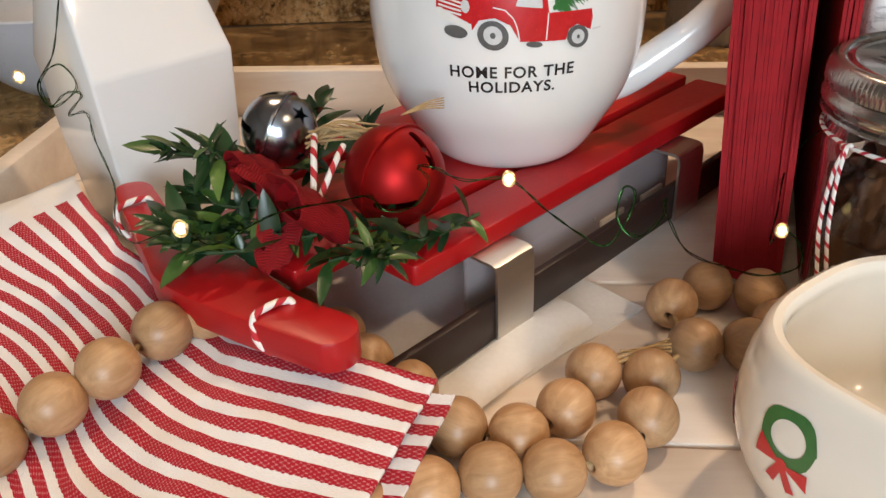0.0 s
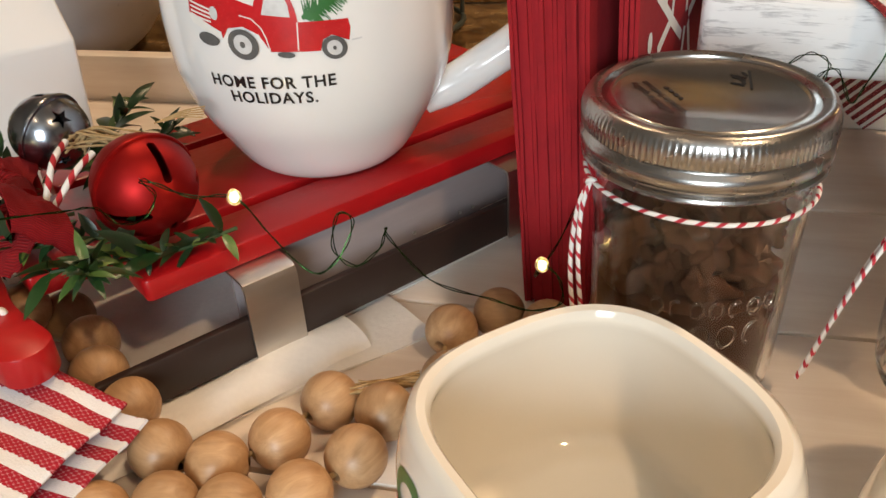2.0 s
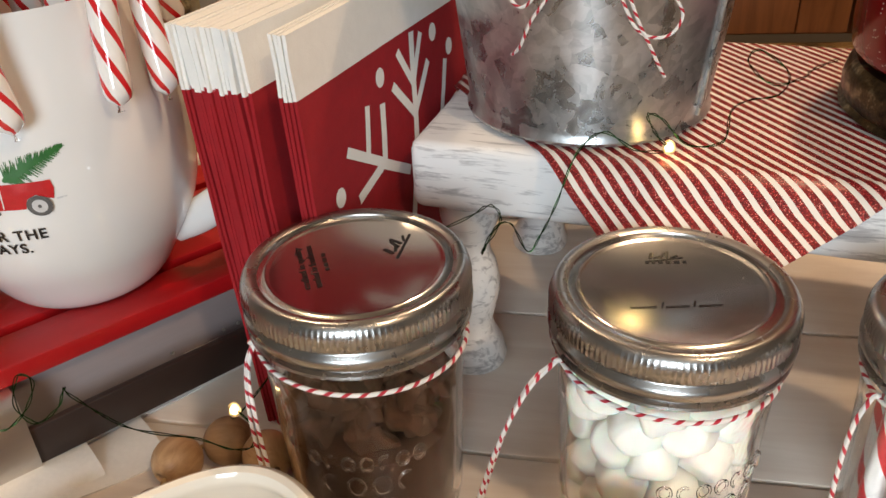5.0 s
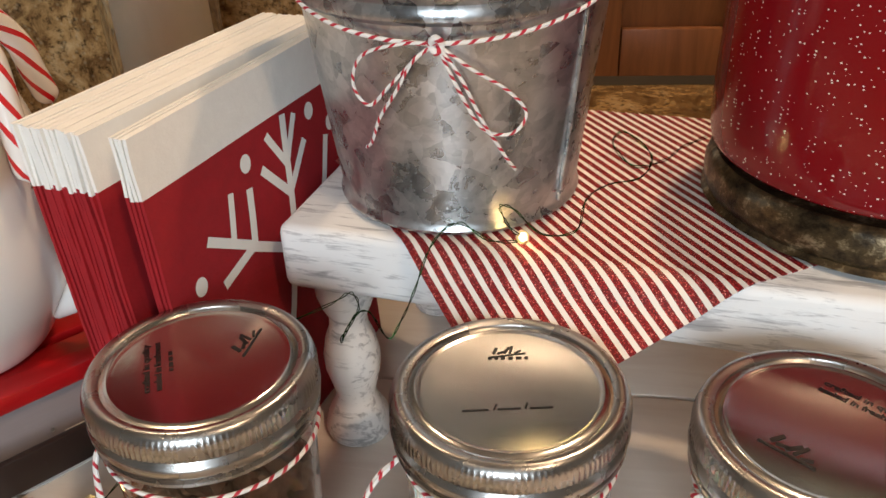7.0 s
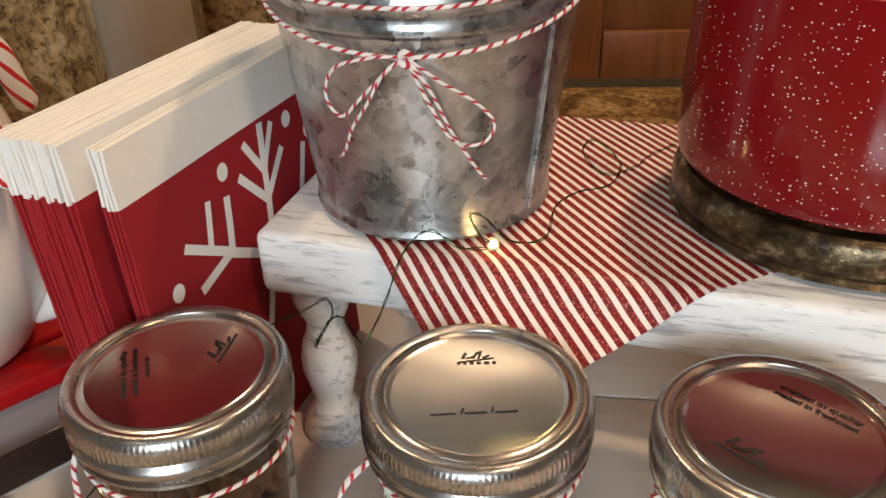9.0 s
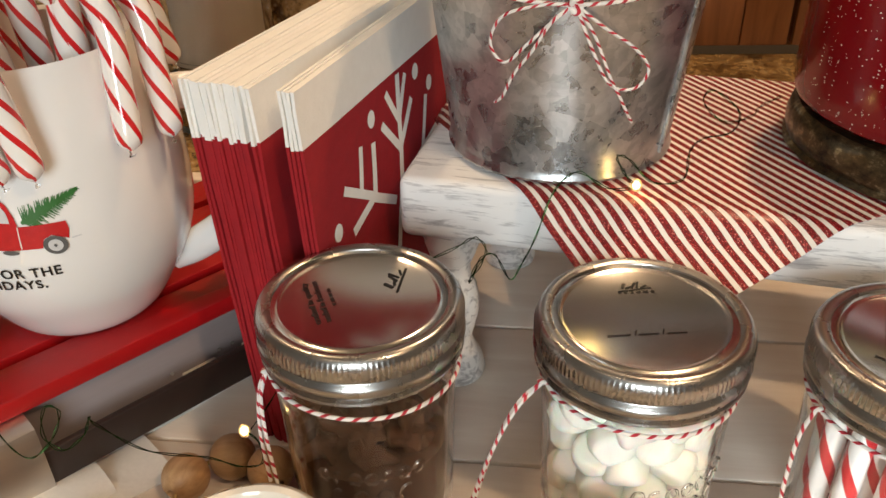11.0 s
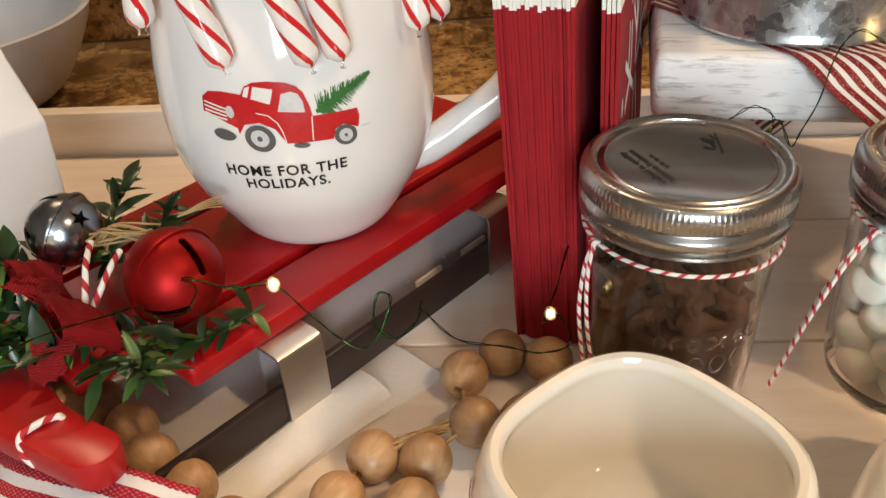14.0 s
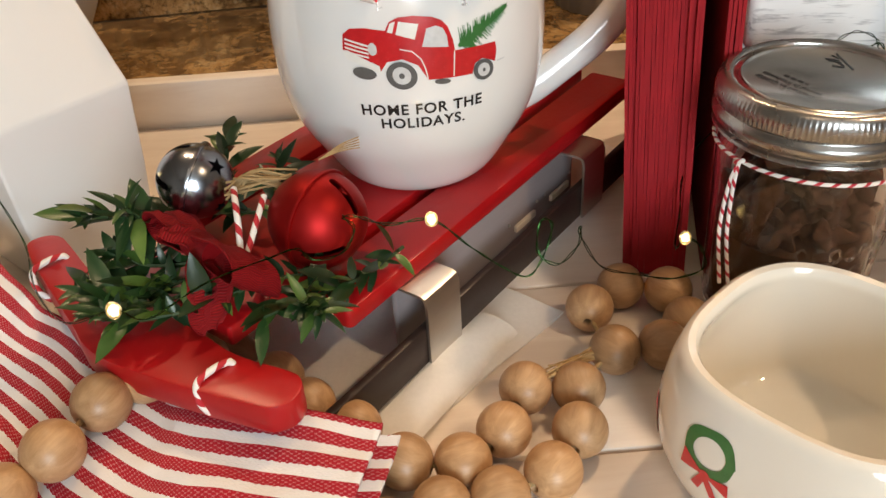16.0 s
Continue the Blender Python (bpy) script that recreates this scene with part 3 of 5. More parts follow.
for o in (oval(39.2, 24.4, 2.7, 2.8), oval(64.2, 24.0, 2.1, 2.2)):
    mug_print("hub_print", 5, PRINT_PALE, o)
for o in (oval(39.2, 24.4, 0.8, 0.9), oval(64.2, 24.0, 0.5, 0.6)):
    mug_print("axle_print", 6, PRINT_GREY, o)
for text, z in (("HOME FOR THE", 0.1253), ("HOLIDAYS.", 0.1184)):
    bm = lettering(text, 0.0050, 1.12, 0.00016)
    bmesh.ops.translate(bm, verts=bm.verts, vec=(-0.0009, z, 0))
    part("lettering", wrap(bm, on_mug(2, 0.0, 0.0020), 0.002), PRINT_BLACK, mug, "black capital lettering")

# ---- candy canes in the mug ----
FILM = m_glass("clear_film", (1, 1, 1), 0.08, 1.2)


def cane_tube(pts, r=0.0062, both=False):
    """A bar with a rounded tip."""
    ends = [pts[0], pts[-1]] if both else [pts[0]]
    radii = []
    for p in pts:
        d = min(1, min((p - e).length for e in ends) / r + 0.03)
        radii.append(r * math.sqrt(1 - (1 - d) ** 2))
    return tube(pts, r, 18, radii=radii)


def candy_cane(az, lean, bend=0.012, top=0.238, tip=0.180, inside=0.030, deep=0.09, roll=0.0):
    """A cane that stands in the mug and hooks over its rim; az: where its tip hangs, lean: degrees to its top."""
    A, B = radians(az), radians(az - lean)
    cyl = lambda r, a, z: Vector((MUG[0] + r * math.cos(a), MUG[1] + r * math.sin(a), z))
    tip_p, out_p = cyl(0.0722, A, tip), cyl(0.0640, B + (A - B) * 0.25, top - 0.016)
    peak = cyl(0.0505, B, top)
    inn = cyl(0.0385, B, top - 0.012)
    foot = cyl(inside, B + math.pi * 0.15, deep)
    mid_out = (tip_p + out_p) / 2
    pts = smooth_line([tip_p, mid_out, out_p, peak, inn, inn * 0.6 + foot * 0.4, foot], 10)
    c = part("candy_cane", cane_tube(pts), CANDY)
    tagged(c, "red and white striped candy cane hooked over the mug's rim", "candy cane", "candy canes in the mug")
    d = (tip_p - mid_out).normalized()
    film = tube([tip_p - d * 0.0005, tip_p + d * 0.0012, tip_p + d * 0.0028], 0.003, 10, radii=(0.0030, 0.0018, 0.0030), flat=0.4)
    part("wrapper_end", film, FILM, c, "crimped clear wrapper end").visible_shadow = False


for az, lean, top, tip in ((-137, 14, 0.244, 0.191), (-103.5, 30, 0.250, 0.1795), (-76, 22, 0.254, 0.1780), (-66, 12, 0.254, 0.1780), (-32, -10, 0.250, 0.1790), (-10, -8, 0.248, 0.1745), (170, 10, 0.24, 0.19), (40, 0, 0.24, 0.19)):
    candy_cane(az, lean, top=top, tip=tip)


def standing_cane(x, y, x2, y2, z2, hook, az):
    d = Vector((math.cos(radians(az)), math.sin(radians(az)), 0))
    a, b = Vector((MUG[0] + x, MUG[1] + y, MZ + 0.014)), Vector((MUG[0] + x2, MUG[1] + y2, z2))
    pts = smooth_line([a, (a + b) / 2, b, b + d * 0.006 + Vector((0, 0, 0.012)), b + d * 0.018 + Vector((0, 0, 0.016)), b + d * 0.03 + Vector((0, 0, 0.008)), b + d * 0.034 - Vector((0, 0, hook))], 7)
    c = part("candy_cane", cane_tube(pts[::-1]), CANDY)
    tagged(c, "red and white striped candy cane standing in the mug", "candy cane", "candy canes in the mug")


for k, (x, y, x2, y2, z2, az) in enumerate(((-.012, -.008, -.034, -.026, .262, 200), (-.005, .012, -.014, -.034, .272, 250), (.004, -.014, .004, -.036, .266, 285), (.014, .006, .022, -.028, .268, 320), (.02, -.01, .036, -.014, .264, 350), (-.016, .016, -.024, .02, .27, 140), (.006, .02, .012, .034, .27, 60), (.0, .0, -.006, .004, .28, 300))):
    standing_cane(x, y, x2, y2, z2, 0.02, az)

# ---- what the jars hold ----
COCOA = m_paint("dark_cocoa", (0.036, 0.0110, 0.0030), 0.9, 0.45, 170, 0.6)
COCOA.node_tree.nodes["Principled BSDF"].inputs["Specular IOR Level"].default_value = 0.12
MALLOW = m_paint("marshmallow", (0.64, 0.61, 0.54), 0.85, 0.05, 60, 0.3)
MALLOW.node_tree.nodes["Principled BSDF"].inputs["Subsurface Weight"].default_value = 0.45
MALLOW.node_tree.nodes["Principled BSDF"].inputs["Subsurface Scale"].default_value = 0.012
PEPPERMINT = m_stripe_uv("peppermint", (0.6, 0.02, 0.03), (0.86, 0.83, 0.79), 2, 0.03, 0.35, 0.3)


def lump(rx, ry, rz, seed, rough=0.15, freq=60, sub=3):
    bm = bmesh.new()
    bmesh.ops.create_icosphere(bm, subdivisions=sub, radius=1)
    for v in bm.verts:
        p = Vector((v.co.x * rx, v.co.y * ry, v.co.z * rz))
        k = 1 + rough * noise.noise(p * freq + Vector((seed * 3.1, seed, 0)))
        v.co = p * k
    return bm


random.seed(11)
Z = Vector((0, 0, 1))
fill = lathe(fine([(0, 0.0072), (0.0295, 0.0078), (0.0325, 0.014), (0.0336, 0.032), (0.0338, 0.048), (0.031, 0.052), (0, 0.050)], 3), 64, r_of=lambda a, z: 1 - 0.02 * abs(noise.noise(Vector((math.cos(a) * 2, math.sin(a) * 2, z * 60)))))
cocoa = part("cocoa_powder", fill, COCOA, m=SPOT_A)
tagged(cocoa, "dark brown cocoa powder filling the glass jar", "cocoa")
for k in range(46):
    a, h = random.uniform(0, 6.283), 0.054 + 0.040 * (k % 23) / 23
    r = random.uniform(0.016, 0.0255) if k % 4 else random.uniform(0, 0.012)
    c = part("chocolate_chunk", lump(0.0098, 0.0090, 0.0074, k, 0.75, 210, 4), COCOA, m=SPOT_A @ pose(r * math.cos(a), r * math.sin(a), h, random.uniform(0, 360), random.uniform(0, 360), 0))
    tagged(c, "rough dark brown chocolate chunk in the jar", "chocolate", "chocolate chunks")

mallow_forms = []
for k in range(4):
    bm = lathe(fine([(0, -0.0078), (0.0066, -0.0080), (0.0092, -0.0055), (0.0096, 0), (0.0092, 0.0055), (0.0066, 0.0080), (0, 0.0078)], 2), 18, r_of=lambda a, z, k=k: 1 + 0.16 * noise.noise(Vector((math.cos(a) + k * 5, math.sin(a), z * 150))))
    me = bpy.data.meshes.new("marshmallow")
    bm.to_mesh(me)
    bm.free()
    me.materials.append(MALLOW)
    me.polygons.foreach_set("use_smooth", [True] * len(me.polygons))
    mallow_forms.append(me)
n = 0
for layer in range(6):
    for ring, cnt, rr in ((0, 9, 0.0248), (1, 4, 0.0105)):
        for i in range(cnt):
            a = 2 * math.pi * (i + 0.5 * (layer % 2) + random.uniform(-.2, .2)) / cnt
            r = rr + random.uniform(-0.002, 0.0010)
            o = new("marshmallow", mallow_forms[n % 4])
            o.matrix_basis = SPOT_B @ pose(r * math.cos(a), r * math.sin(a), 0.0172 + layer * 0.0138 + random.uniform(-.0015, .0015), random.uniform(0, 180), random.uniform(0, 180), 0)
            tagged(o, "soft white mini marshmallow inside the glass jar", "marshmallow", "marshmallows in the jar")
            n += 1
for k in range(17):
    a = 2 * math.pi * k / 12 if k < 12 else 2 * math.pi * k / 5
    r = 0.0275 if k < 12 else 0.014
    p0 = Vector((r * math.cos(a), r * math.sin(a), 0.0125))
    p1 = p0 + Vector((random.uniform(-.003, .003) - p0.x * .05, random.uniform(-.003, .003) - p0.y * .05, 0.082))
    s = part("peppermint_stick", tube([p0, (p0 + p1) / 2, p1], 0.0046, 12), PEPPERMINT, m=SPOT_C)
    tagged(s, "red and white striped peppermint stick in the jar", "peppermint", "peppermint sticks")

# marks printed on the lids, raised marks on the glass
def lid_marks(jar, turn, groups):
    outs = []
    for x, y, w, h, a in groups:
        outs.append(bar2(x, y, x + w * math.cos(radians(a)), y + w * math.sin(radians(a)), h))
    bm = flat(*outs)
    bmesh.ops.translate(bm, verts=bm.verts, vec=(0, 0, 0.1194))
    part("lid_print", bm, PRINT_BLACK, jar, "dark printed marks", False, pose(0, 0, 0, 0, 0, turn))


def script_marks(x, y, a, size=1.0):
    """A joined squiggle that stands for a printed name."""
    c, s = math.cos(radians(a)), math.sin(radians(a))
    L = [(0, 0, .0035, .0012, 70), (.0012, .0, .003, .0009, 20), (.0035, 0, .004, .001, 60), (.0055, 0, .0042, .0009, 75), (.007, 0, .0028, .0008, 30), (-.002, -.002, .013, .0007, 8)]
    return [(x + (u * c - v * s) * size, y + (u * s + v * c) * size, w * size, h * size, a + t) for u, v, w, h, t in L]


def line_marks(x, y, a, rows, length=0.016, gap=0.0022):
    out = []
    c, s = math.cos(radians(a)), math.sin(radians(a))
    for r in range(rows):
        u = 0
        while u < length * (1 - 0.25 * r):
            w = random.uniform(0.0012, 0.0026)
            out.append((x + u * c + r * gap * s, y + u * s - r * gap * c, w, 0.0015, a))
            u += w + 0.0011
    return out


def lid_text(jar, lines, x, y, a, gap=0.0042):
    """Printed lines of words on a lid, each fitted to its length."""
    for k, (text, length) in enumerate(lines):
        bm = lettering(text, 0.0026, 0.95, 0.00008)
        wide = max(v.co.x for v in bm.verts) - min(v.co.x for v in bm.verts)
        bm.transform(pose(x, y, 0.1194, 0, 0, a) @ Matrix.Translation((0, -k * gap, 0)) @ Matrix.Diagonal((length / wide, 1, 1, 1)))
        part("lid_lettering", bm, PRINT_BLACK, jar, "dark printed words", False)


lid_marks(jar_a, 0, script_marks(0.013, 0.008, 75, 1.4))
lid_text(jar_a, (("crafted in quality", 0.030), ("sealed in freshness", 0.030)), -0.0185, -0.003, 112)
lid_marks(jar_a, 0, line_marks(-0.0095, -0.0045, 112, 1, 0.011))
lid_marks(jar_b, 0, [(-.016, -.013, .009, .0006, 6), (-.004, -.0118, .008, .0006, 6), (.007, -.0108, .008, .0006, 6), (-.0052, -.012, .003, .0006, 75), (.0055, -.011, .003, .0006, 75)])
lid_marks(jar_b, 0, script_marks(-0.006, 0.019, 5, 1.1))
lid_marks(jar_b, 0, line_marks(-0.008, 0.0162, 3, 1, 0.014))
lid_text(jar_c, (("crafted in quality", 0.030), ("sealed in freshness", 0.030)), 0.0165, 0.0130, -42)
lid_marks(jar_c, 0, script_marks(-0.02, -0.006, -50, 1.5))


def raised_marks(jar, face):
    """Two rows of raised rounded glass marks."""
    random.seed(3)
    for row, (z, cnt, size) in enumerate(((0.056, 7, 0.0032), (0.044, 4, 0.0046))):
        for i in range(cnt):
            a = radians(face) + (i - (cnt - 1) / 2) * size * 2.15 / 0.038
            r = 0.0376 + (z - 0.03) * 0.033
            loop = []
            for j in range(12):
                b = 2 * math.pi * j / 12
                aa, zz = a + math.cos(b) * size * 0.72 / 0.038, z + math.sin(b) * size
                loop.append((r * math.cos(aa), r * math.sin(aa), zz))
            if (i + row) % 3 == 1:
                bm = tube(loop[2:9], 0.00065, 6)
            else:
                bm = tube(loop, 0.00065, 6, closed=True)
            part("raised_mark", bm, GLASS, jar, "raised glass mark").visible_shadow = False


raised_marks(jar_a, -82)
raised_marks(jar_b, -62)
raised_marks(jar_c, -95)


# twine round the jars
def jar_twine(at, lift, face, tail):
    x, y = at
    pts = []
    for i in range(56):
        a = radians(face) + 2 * math.pi * i / 56
        pts.append((x + 0.0416 * math.cos(a), y + 0.0416 * math.sin(a), FL + 0.0935 + lift - 0.004 * (1 - math.cos(a - radians(face))) / 2))
    th = thing("jar_twine", pose(0, 0, 0), "red and white baker's twine tied round a glass jar", "twine", "twine on the jars")
    part("loop", tube(pts, 0.0009, 8, closed=True), TWINE, th)
    kx, ky, kz = x + 0.0426 * math.cos(radians(face)), y + 0.0426 * math.sin(radians(face)), FL + 0.0935 + lift
    part("knot", tube(smooth_line([(kx - .0015, ky, kz), (kx, ky - .002, kz + .0015), (kx + .0015, ky, kz), (kx, ky + .002, kz - .001)], 5, True), 0.0011, 8, closed=True), TWINE, th)
    for t in tail:
        part("tail", tube(smooth_line([(kx, ky, kz)] + [(kx + a, ky + b, kz + c) for a, b, c in t], 8), 0.0009, 8), TWINE, th)


jar_twine(JAR_A, 0.003, 200, ([(-.003, -.004, -.012), (-.003, -.006, -.035), (.000, -.010, -.062)], [(-.004, -.002, -.010), (-.006, -.004, -.032), (-.004, -.008, -.058)]))
jar_twine(JAR_B, 0, 196, ([(-.010, -.002, -.010), (-.020, -.003, -.035), (-.031, -.003, -.078)], [(-.011, -.004, -.012), (-.022, -.006, -.038), (-.033, -.004, -.080)]))
jar_twine(JAR_C, 0, 190, ([(-.006, -.004, -.014), (-.008, -.008, -.045), (-.006, -.012, -.075)],))

# ---- napkins ----
napkins = thing("napkin_stack", pose(0.1335, 0.3605, FL, 0, 0, -19.5), "upright stack of red paper napkins with white tops", "napkins")
NH, NL = 0.203, 0.172
random.seed(8)


def napkin(x, dy, lean, fan, h, t=0.00158, wave=0.00040, seed=0):
    """A folded sheet on edge: red below, white above."""
    def face(lo, hi):
        bm = bmesh.new()
        ny, nz = 12, 8
        for s in (0, 1):
            V = []
            for i in range(ny + 1):
                row = []
                for j in range(nz + 1):
                    f, z = i / ny, lo + (hi - lo) * j / nz
                    q = wave * noise.noise(Vector((f * 3 + seed * 7, z * 40, seed)))
                    edge = 0.0011 * noise.noise(Vector((seed * 3.3, z * 55, 4)))
                    row.append(bm.verts.new((x + s * t - lean * z + fan * (1 - f) + q, dy + edge + f * NL, z)))
                V.append(row)
            if s == 0:
                keep = V
            for i in range(ny):
                for j in range(nz):
                    q4 = (V[i][j], V[i][j + 1], V[i + 1][j + 1], V[i + 1][j])
                    bm.faces.new(q4 if s == 0 else q4[::-1])
        for j in range(nz):
            bm.faces.new((keep[0][j], V[0][j], V[0][j + 1], keep[0][j + 1]))
            bm.faces.new((keep[-1][j], keep[-1][j + 1], V[-1][j + 1], V[-1][j]))
        for i in range(ny):
            bm.faces.new((keep[i][-1], V[i][-1], V[i + 1][-1], keep[i + 1][-1]))
            bm.faces.new((keep[i][0], keep[i + 1][0], V[i + 1][0], V[i][0]))
        return bm
    edge = h - 0.0255 + random.uniform(-0.0016, 0.0016)
    nk = part("napkin", face(0.001, edge), NAPKIN_RED, napkins)
    part("white_border", face(edge, h), NAPKIN_WHITE, nk, "white napkin border")


LEAN = 0.058
for k in range(20):
    napkin(0.0 + k * 0.00162, random.uniform(-.0014, .0010), LEAN - 0.0006 * k, 0.0, NH + random.uniform(-.00025, .00025), seed=k)
for k in range(4):
    napkin(0.0362 + k * 0.0016, 0.0035 + 0.0002 * k, LEAN - 0.018, 0.0055 + 0.0004 * k, NH - 0.001 + random.uniform(-.0005, .0005), seed=30 + k)


def on_napkin(y, z):
    y, z = y + 0.003, z + 0.004
    f = (y - 0.0041) / NL
    q = 0.00040 * noise.noise(Vector((f * 3 + 33 * 7, z * 40, 33)))
    return Vector((0.0362 + 3 * 0.0016 + 0.00158 - (LEAN - 0.018) * z + (0.0055 + 0.0012) * (1 - f) + q + 0.0004, y, z))


white_flake = []
for x0, y0, x1, y1, w in ((.063, .1195, .036, .1125, .0052), (.061, .1195, .088, .104, .0052), (.063, .119, .031, .138, .0048), (.063, .119, .067, .147, .0050), (.048, .127, .053, .151, .0042),
                          (.098, .113, .103, .170, .0052), (.099, .130, .079, .151, .0048), (.099, .130, .119, .151, .0048), (.100, .146, .087, .165, .0044), (.101, .146, .113, .167, .0044),
                          (.104, .110, .160, .122, .0052), (.130, .116, .140, .145, .0048), (.130, .116, .158, .100, .0048), (.096, .106, .080, .060, .0052), (.104, .106, .124, .060, .0052)):
    white_flake.append(bar2(x0, y0, x1, y1, w))
for x, y in ((.021, .121), (.068, .159), (.127, .163), (.060, .070), (.146, .150)):
    white_flake.append(oval(x, y, 0.0042, 0.0046, 14))
part("snowflake_print", wrap(flat(*white_flake), on_napkin, 0.012), NAPKIN_WHITE, napkins, "white printed snowflake")

# ---- striped sheet on the riser ----
def m_glitter_stripes():
    n = Nodes("glitter_striped_paper")
    u = n.sep(n.coord("UV"))
    w = n.math("FRACT", n.math("MULTIPLY", u[1], 1 / 0.0055))
    m = n.math("LESS_THAN", w, 0.57)
    sp = n.voronoi(n.coord("UV"), 2600, "Color")
    k = n.sep(sp)[0]
    red = n.ramp(k, (0.0, (0.09, 0.002, 0.004)), (0.75, (0.24, 0.005, 0.010)), (0.93, (0.6, 0.06, 0.06)), (1.0, (0.95, 0.4, 0.35)))
    n.set(Base_Color=n.mix(m, (0.80, 0.76, 0.71), red), Roughness=n.math("MULTIPLY_ADD", m, -0.25, 0.6))
    n.bump(n.math("MULTIPLY", k, m), 0.5, 0.0005)
    return n.mat


RTOP = FL + RZ1
ra = radians(RISER_A)
SD = radians(-62) - ra
sd, sn = (math.cos(SD), math.sin(SD)), (-math.sin(SD), math.cos(SD))
TIPX, TIPY = 0.1475, -0.0555
SLEN, SWID, SLEFT = 0.31, 0.205, 0.0275


def sheet_point(a, b):
    """a runs along the stripes from the hanging tip, b across them."""
    s, t = a * SLEN, b * (SWID + SLEFT) - SLEFT
    x, y = TIPX - sd[0] * s + sn[0] * t, TIPY - sd[1] * s + sn[1] * t
    z = 0.0011
    B = 0.62
    if y < 0.004:
        f = 0.004 - y
        g = min(f, 0.02)
        ang = B * min(1, f / 0.02)
        y = 0.004 - f * math.cos(ang * 0.9)
        z -= f * math.sin(ang * 0.9) - 0.0006
    if y > RD:
        f = y - RD
        y, z = RD + 0.0012 + f * 0.1, z - f
    if x < 0:
        f = -x
        x, z = -0.0012 - f * 0.1, z - f
    if x > RL:
        x = RL
    return (x, y, z)


bm = grid_sheet(sheet_point, 120, 80, 0.0005)
uv = uv_of(bm)
for f in bm.faces:
    for l in f.loops:
        l[uv].uv = (l[uv].uv[0] * SLEN, l[uv].uv[1] * (SWID + SLEFT))
sheet = part("striped_paper", bm, m_glitter_stripes(), m=pose(0.207, 0.4065, RTOP, 0, 0, RISER_A))
tagged(sheet, "white paper with red glitter stripes draped over the riser", "paper mat")

# ---- galvanised bucket ----
def m_galvanised():
    n = Nodes("galvanised_tin")
    v = n.coord("Object")
    a = n.noise(v, 30, 5, 0.6, 1.6)
    warp = n.node("ShaderNodeVectorMath")
    warp.operation = "ADD"
    n.put(warp.inputs[0], v)
    n.put(warp.inputs[1], n.math("MULTIPLY", n.noise(v, 130, 3), 0.006))
    c = n.sep(n.voronoi(warp.outputs[0], 105, "Color"))[0]
    d = n.sep(n.voronoi(warp.outputs[0], 240, "Color"))[1]
    k = n.math("ADD", n.math("MULTIPLY", a, 0.62), n.math("ADD", n.math("MULTIPLY", c, 0.24), n.math("MULTIPLY", d, 0.14)))
    n.set(Base_Color=n.ramp(k, (0.28, (0.19, 0.195, 0.20)), (0.42, (0.36, 0.37, 0.38)), (0.68, (0.60, 0.60, 0.60))), Metallic=0.9,
          Roughness=n.math("MULTIPLY_ADD", k, 0.30, 0.15))
    n.bump(n.math("ADD", k, n.math("MULTIPLY", n.noise(v, 60, 3), 0.5)), 0.16, 0.0008)
    return n.mat


GALV = m_galvanised()
BKT = Vector((0.2908, 0.4525, RTOP + 0.0022))
bucket = thing("metal_bucket", Matrix.Translation(BKT), "mottled galvanised tin bucket standing on the riser", "bucket")
bp = [(0, 0.003), (0.0555, 0.003), (0.0565, 0.0), (0.0585, 0.0006), (0.0592, 0.0022), (0.0585, 0.004), (0.0578, 0.006), (0.0690, 0.096), (0.0712, 0.098), (0.0716, 0.101), (0.0700, 0.104), (0.0722, 0.107), (0.0724, 0.110), (0.0706, 0.113), (0.0735, 0.138), (0.0755, 0.140), (0.0758, 0.143), (0.0735, 0.1435), (0.0725, 0.138), (0.0680, 0.096), (0.0568, 0.007), (0, 0.006)]
part("body", lathe(bp, 96), GALV, bucket)
part("seam", tube([(0.0588, 0, 0.006), (0.0630, 0, 0.040), (0.0688, 0, 0.095)], 0.0011, 8, flat=0.6), GALV, bucket, m=pose(0, 0, 0, 0, 0, -36))


def rim_r(z):
    return 0.0578 + (z - 0.006) * 0.125


twine = thing("bucket_twine", Matrix.Translation(BKT), "red and white twine tied in a bow round the bucket", "twine")
FACE = radians(-92)


def on_bucket(ang, z, lift=0.0014):
    r = rim_r(z) + lift
    return (r * math.cos(FACE + ang), r * math.sin(FACE + ang), z)


